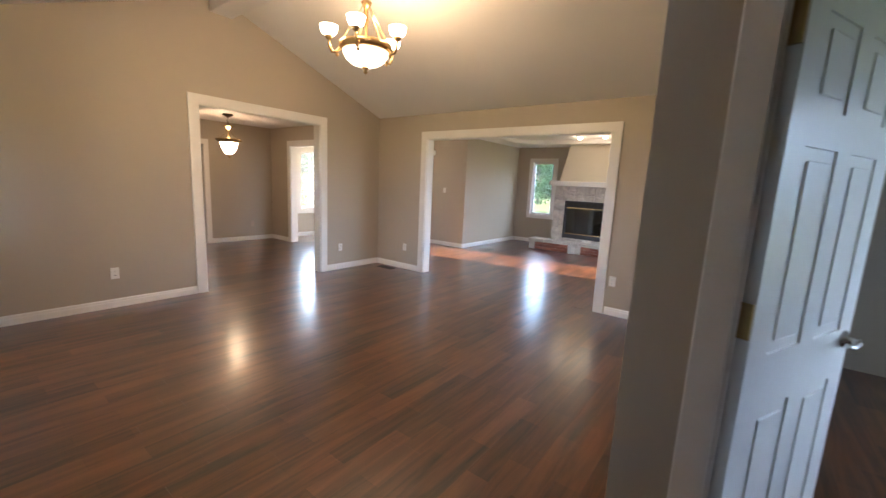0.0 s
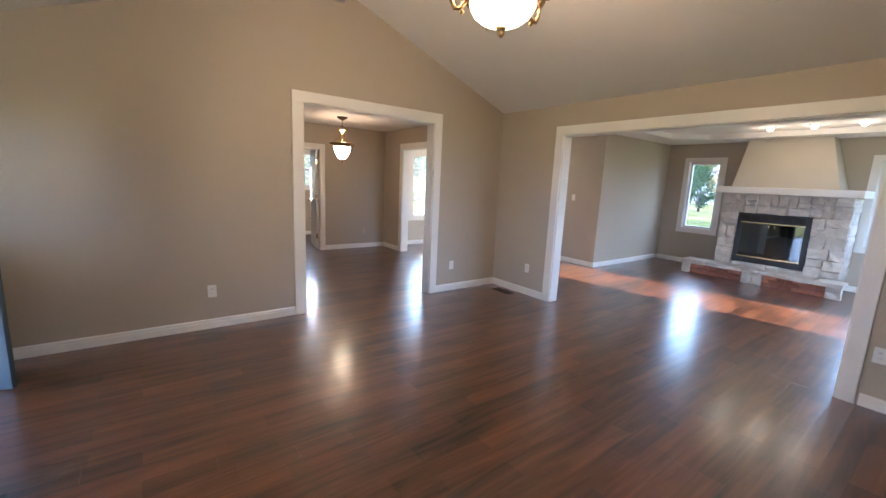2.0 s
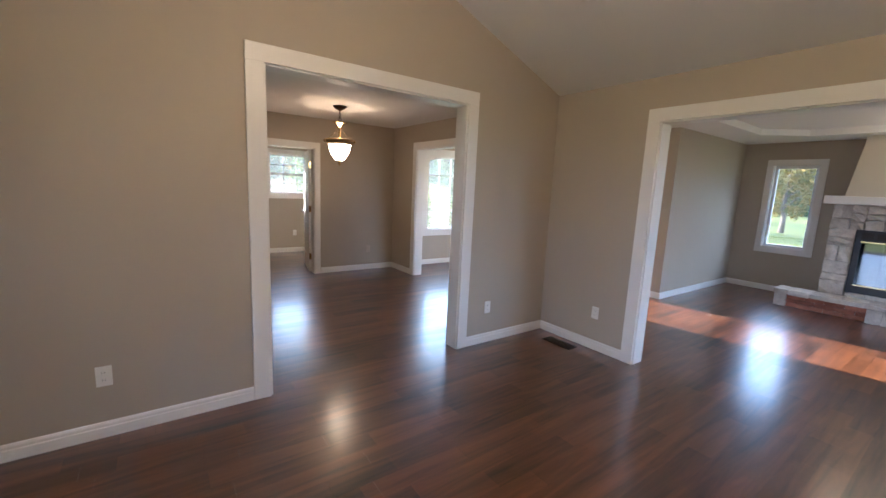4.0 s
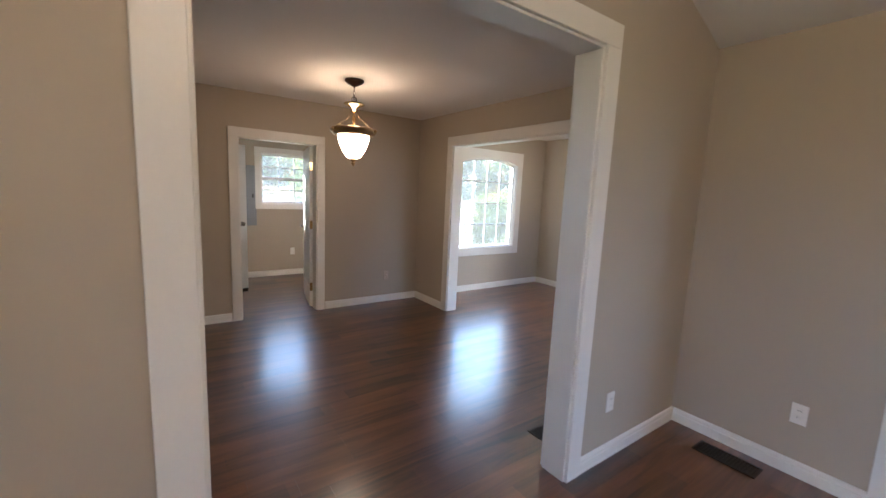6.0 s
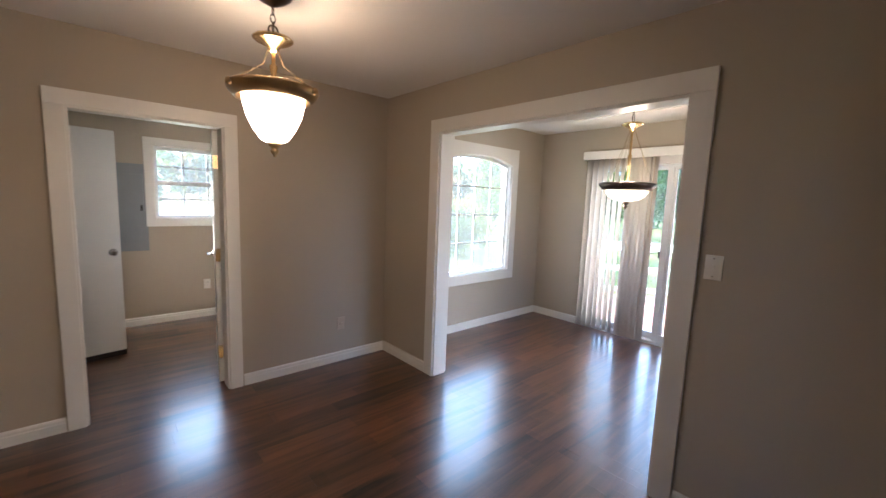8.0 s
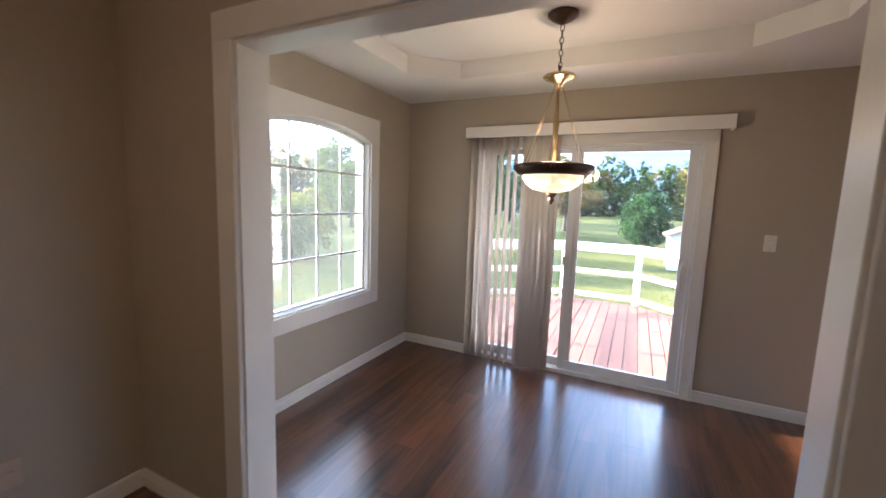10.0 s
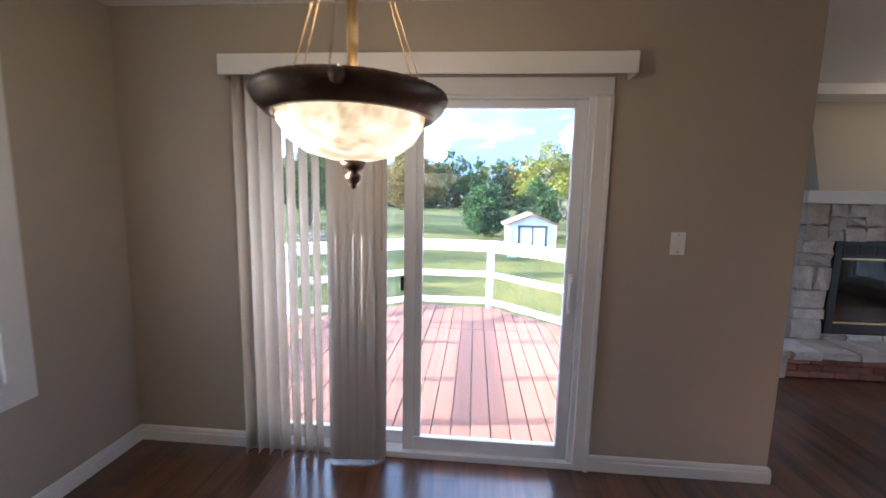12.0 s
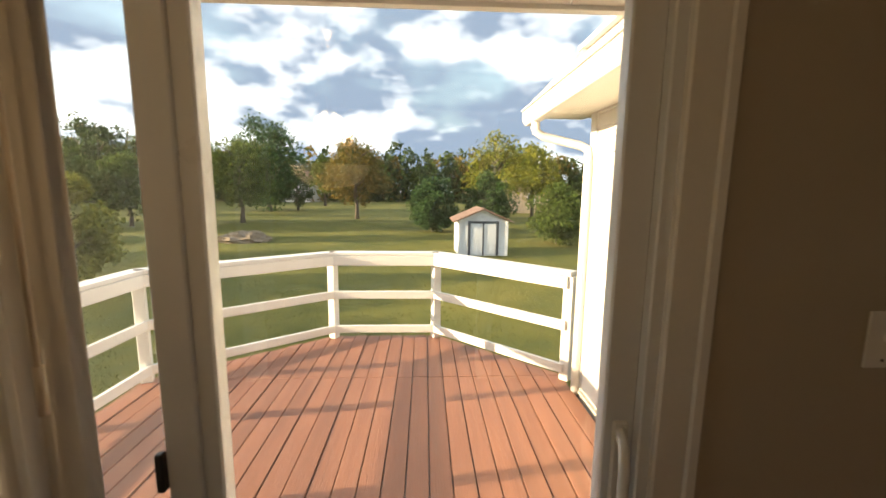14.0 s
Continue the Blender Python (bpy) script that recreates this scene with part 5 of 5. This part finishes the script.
for i, (x, y, h, w, mm) in enumerate(((5.7, 12.6, 2.5, 2.9, LEAF_C), (7.5, 13.2, 2.7, 3.2, LEAF_C), (9.4, 13.0, 2.6, 3.0, LEAF_A), (11.2, 13.6, 2.8, 3.2, LEAF_C), (3.6, 13.4, 2.4, 2.8, LEAF_A))):
    tree("shrub", x, y, h, w, mm, 20 + i, "leafy yellow-green shrub outside the nook window", 50, 150, 0.065, 0.12)
for i, (x, y, h, mm, kk) in enumerate(((14, 27, 6.8, LEAF_B, "round"), (20, 34, 9.5, NEEDLE, "cone"), (9, 34, 7.5, LEAF_A, "round"), (30, 40, 10, LEAF_B, "round"), (40, 37, 11, LEAF_A, "round"), (24, 46, 10, NEEDLE, "cone"), (13, 44, 9, LEAF_B, "round"), (52, 40, 12, LEAF_B, "round"), (-14, 30, 4.4, LEAF_A, "round"), (-9, 38, 5.0, LEAF_B, "round"))):
    tree("tree", x, y, h, h * 0.75, mm, 30 + i, "tall tree at the far side of the lawn", 56, 80, 0.22, 0.15, kk)

# blades of grass on the lawn near the deck
gg = np.random.default_rng(8)
n = 110000
px, py = gg.uniform(2.9, 34, n), gg.uniform(-7, 16, n)
keep = ~((px < 6.7) & (py > 0.0) & (py < 4.1)) & ~((px < 5.3) & (py < 0.2)) & ~((px > SHED_BOX[0]) & (px < SHED_BOX[1]) & (py > SHED_BOX[2]) & (py < SHED_BOX[3]))
px, py = px[keep], py[keep]
n = len(px)
pz = np.array([G + 0.10 * noise.noise(Vector((x, y, 0)) * 0.06) for x, y in zip(px, py)])
ang, hh, ww = gg.uniform(0, 6.28, n), gg.uniform(0.02, 0.05, n), gg.uniform(0.008, 0.018, n)
base = np.stack([px, py, pz - 0.01], 1)
side = np.stack([np.cos(ang) * ww, np.sin(ang) * ww, np.zeros(n)], 1)
tip = base + np.stack([gg.normal(size=n) * 0.02, gg.normal(size=n) * 0.02, hh], 1)
me = bpy.data.meshes.new("grass")
me.from_pydata(np.stack([base - side, base + side, tip], 1).reshape(-1, 3).tolist(), [], np.arange(n * 3).reshape(-1, 3).tolist())
me.materials.append(leaf_mat("grass_blade", (0.085, 0.11, 0.02), (0.19, 0.165, 0.04)))
tagged(new("grass", me), "short green and dry grass blades of the lawn", "grass", kind="stuff")

# woods all round the lawn
cs, rs = [], []
for i in range(520):
    a = rng2.uniform(-0.75, 1.9)
    d = rng2.uniform(88, 112)
    hh = rng2.uniform(7, 12.5)
    x, y = d * math.cos(a), d * math.sin(a)
    for k in range(5):
        cs.append((x + rng2.normal() * 1.6, y + rng2.normal() * 1.6, G + 0.6 + hh * (k + 0.4) / 5))
        rs.append(2.6 * (1.05 - 0.12 * k))
for s, mm in ((0, LEAF_B), (1, LEAF_A), (2, LEAF_D)):
    pick = [i for i in range(len(cs)) if (i // 5) % 5 in ((0, 1, 4), (2,), (3,))[s]]
    ob = new("woods", leaves_mesh("woods", [cs[i] for i in pick], [rs[i] for i in pick], 30, 0.62, mm, 60 + s))
    tagged(ob, "mixed green and autumn woods behind the lawn", "woods", kind="stuff")

# shed
shed = thing("garden_shed", (SX, SY, G), "small white garden shed with dark-trimmed double doors and brown roof", "shed")
bm = bmesh.new()
prism(bm, [(SY - 1.02, G - 0.05), (SY + 1.02, G - 0.05), (SY + 1.02, G + 1.42), (SY, G + 1.86), (SY - 1.02, G + 1.42)], SX, SX + 2.2, "x")
part("wall", bm, SHEDW, shed)
for s in (-1, 1):
    bm = bmesh.new()
    prism(bm, [(SY, G + 1.88), (SY + s * 1.22, G + 1.36), (SY + s * 1.22, G + 1.42), (SY, G + 1.95)], SX - 0.18, SX + 2.4, "x")
    part("roof", bm, SHINGLE, shed)
    a, b = sorted((SY + s * 0.03, SY + s * 0.52))
    dr = bbox("door", SX - 0.03, SX - 0.005, a, b, G + 0.06, G + 1.32, SHEDW, shed, 0.004)
    c = SY + s * 0.58
    bbox("door_trim", SX - 0.05, SX - 0.005, c - 0.05, c + 0.05, G + 0.02, G + 1.42, DARKTRIM, shed, 0.004)
    bbox("corner_board", SX - 0.03, SX + 0.01, SY + s * 0.98 - 0.04, SY + s * 0.98 + 0.04, G, G + 1.40, SHEDW, shed, 0.004)
bbox("door_trim", SX - 0.05, SX - 0.005, SY - 0.03, SY + 0.03, G + 0.02, G + 1.34, DARKTRIM, shed, 0.004)
bbox("door_trim", SX - 0.05, SX - 0.005, SY - 0.53, SY + 0.53, G + 1.33, G + 1.42, DARKTRIM, shed, 0.004)


def far_house(x, y, w, h, label, wall_mat):
    hs = thing("house", (x, y, G), label, "house")
    bm = bmesh.new()
    prism(bm, [(y - w / 2, G), (y + w / 2, G), (y + w / 2, G + h), (y, G + h * 1.55), (y - w / 2, G + h)], x, x + 9, "x")
    part("wall", bm, wall_mat, hs)
    for s in (-1, 1):
        bm = bmesh.new()
        prism(bm, [(y, G + h * 1.56), (y + s * (w / 2 + 0.4), G + h * 0.95), (y + s * (w / 2 + 0.4), G + h), (y, G + h * 1.64)], x - 0.4, x + 9.4, "x")
        part("roof", bm, SHINGLE, hs)
        wn = bbox("window", x - 0.06, x + 0.02, y + s * w * 0.25 - 0.5, y + s * w * 0.25 + 0.5, G + 1.2, G + 2.5, TRIM, hs)
        bbox("pane", x - 0.08, x - 0.05, y + s * w * 0.25 - 0.4, y + s * w * 0.25 + 0.4, G + 1.3, G + 2.4, DARKTRIM, wn)


far_house(50, -9.2, 9, 2.5, "distant tan house among the trees", mat("tan_siding", (0.42, 0.33, 0.24), 0.8))
far_house(84, 27.5, 6, 4.2, "distant white house behind the trees", SIDING)

# heap of earth on the lawn
bm = bmesh.new()
bmesh.ops.create_uvsphere(bm, u_segments=36, v_segments=18, radius=1.0)
for v in bm.verts:
    n = noise.noise(v.co * 3.1) * 0.25 + noise.noise(v.co * 8) * 0.12
    v.co = Vector((22.5 + v.co.x * (0.8 + n), 10.7 + v.co.y * (1.3 + n), G + max(-0.2, v.co.z * (0.42 + n))))
tagged(part("earth_heap", bm, DIRT), "heap of bare brown earth on the lawn", "earth heap")

# ---- floor planks ----
bm = bmesh.new()
box(bm, 0, 1, 0, 0.1248, -0.0095, 0.0)
unit = bpy.data.meshes.new("floor_plank")
bm.to_mesh(unit)
bm.free()
unit.materials.append(PLANK)
ROW = 0.125
spans = [(-4.88, 0.0, -4.845, 0.0), (-7.0, -3.55, -6.9, -4.845), (-5.86, -4.88, -1.62, 0.0), (-3.43, 0.0, -6.9, -5.0), (-2.787, -1.16, 0.0, 0.14),
         (-4.76, 0.066, 0.14, 3.556), (-2.17, -1.33, 3.556, 3.68), (-3.06, -0.3, 3.68, 5.74), (0.0, 0.14, -3.76, -1.05), (0.066, 0.20, 0.983, 2.79),
         (0.20, 2.56, -0.03, 3.525), (0.14, 5.0, -5.0, -0.03), (-3.55, -3.43, -5.86, -5.08), (-7.0, -4.88, -4.845, -4.2)]
rngp = random.Random(3)
near, rest = [], []
offs = {}
for x0, x1, y0, y1 in spans:
    for j in range(math.floor(y0 / ROW), math.ceil(y1 / ROW)):
        off = offs.setdefault(j, rngp.uniform(0, 1.2))
        ya, yb = max(j * ROW, y0), min((j + 1) * ROW, y1)
        if yb - ya < 0.004:
            continue
        k = math.floor((x0 - off) / 1.2)
        while off + k * 1.2 < x1:
            a, b = max(off + k * 1.2, x0), min(off + (k + 1) * 1.2, x1)
            if b - a > 0.01:
                row = (a, b, ya, yb)
                full = yb - ya > 0.12
                (near if full and len(near) < 300 and -3.6 < a < 2.0 and -2.9 < ya < 3.4 else rest).append(row)
            k += 1
for a, b, ya, yb in near:
    ob = new("floor_plank", unit)
    ob.location = (a + 0.0005, ya, 0)
    ob.scale = (b - a - 0.001, 1, 1)
    ob.parent = floor
    ob.matrix_parent_inverse = Matrix()
vs, fs = [], []
for a, b, ya, yb in rest:
    i = len(vs)
    a, b, yb = a + 0.0005, b - 0.0005, yb - 0.0005
    vs += [(a, ya, -0.0095), (b, ya, -0.0095), (b, yb, -0.0095), (a, yb, -0.0095), (a, ya, 0), (b, ya, 0), (b, yb, 0), (a, yb, 0)]
    fs += [(i + 4, i + 5, i + 6, i + 7), (i, i + 1, i + 5, i + 4), (i + 1, i + 2, i + 6, i + 5), (i + 2, i + 3, i + 7, i + 6), (i + 3, i, i + 4, i + 7)]
me = bpy.data.meshes.new("floor_planks")
me.from_pydata(vs, [], fs)
me.materials.append(PLANK)
ob = new("floor_planks", me)
ob.parent = floor
tagged(ob, kind="stuff")
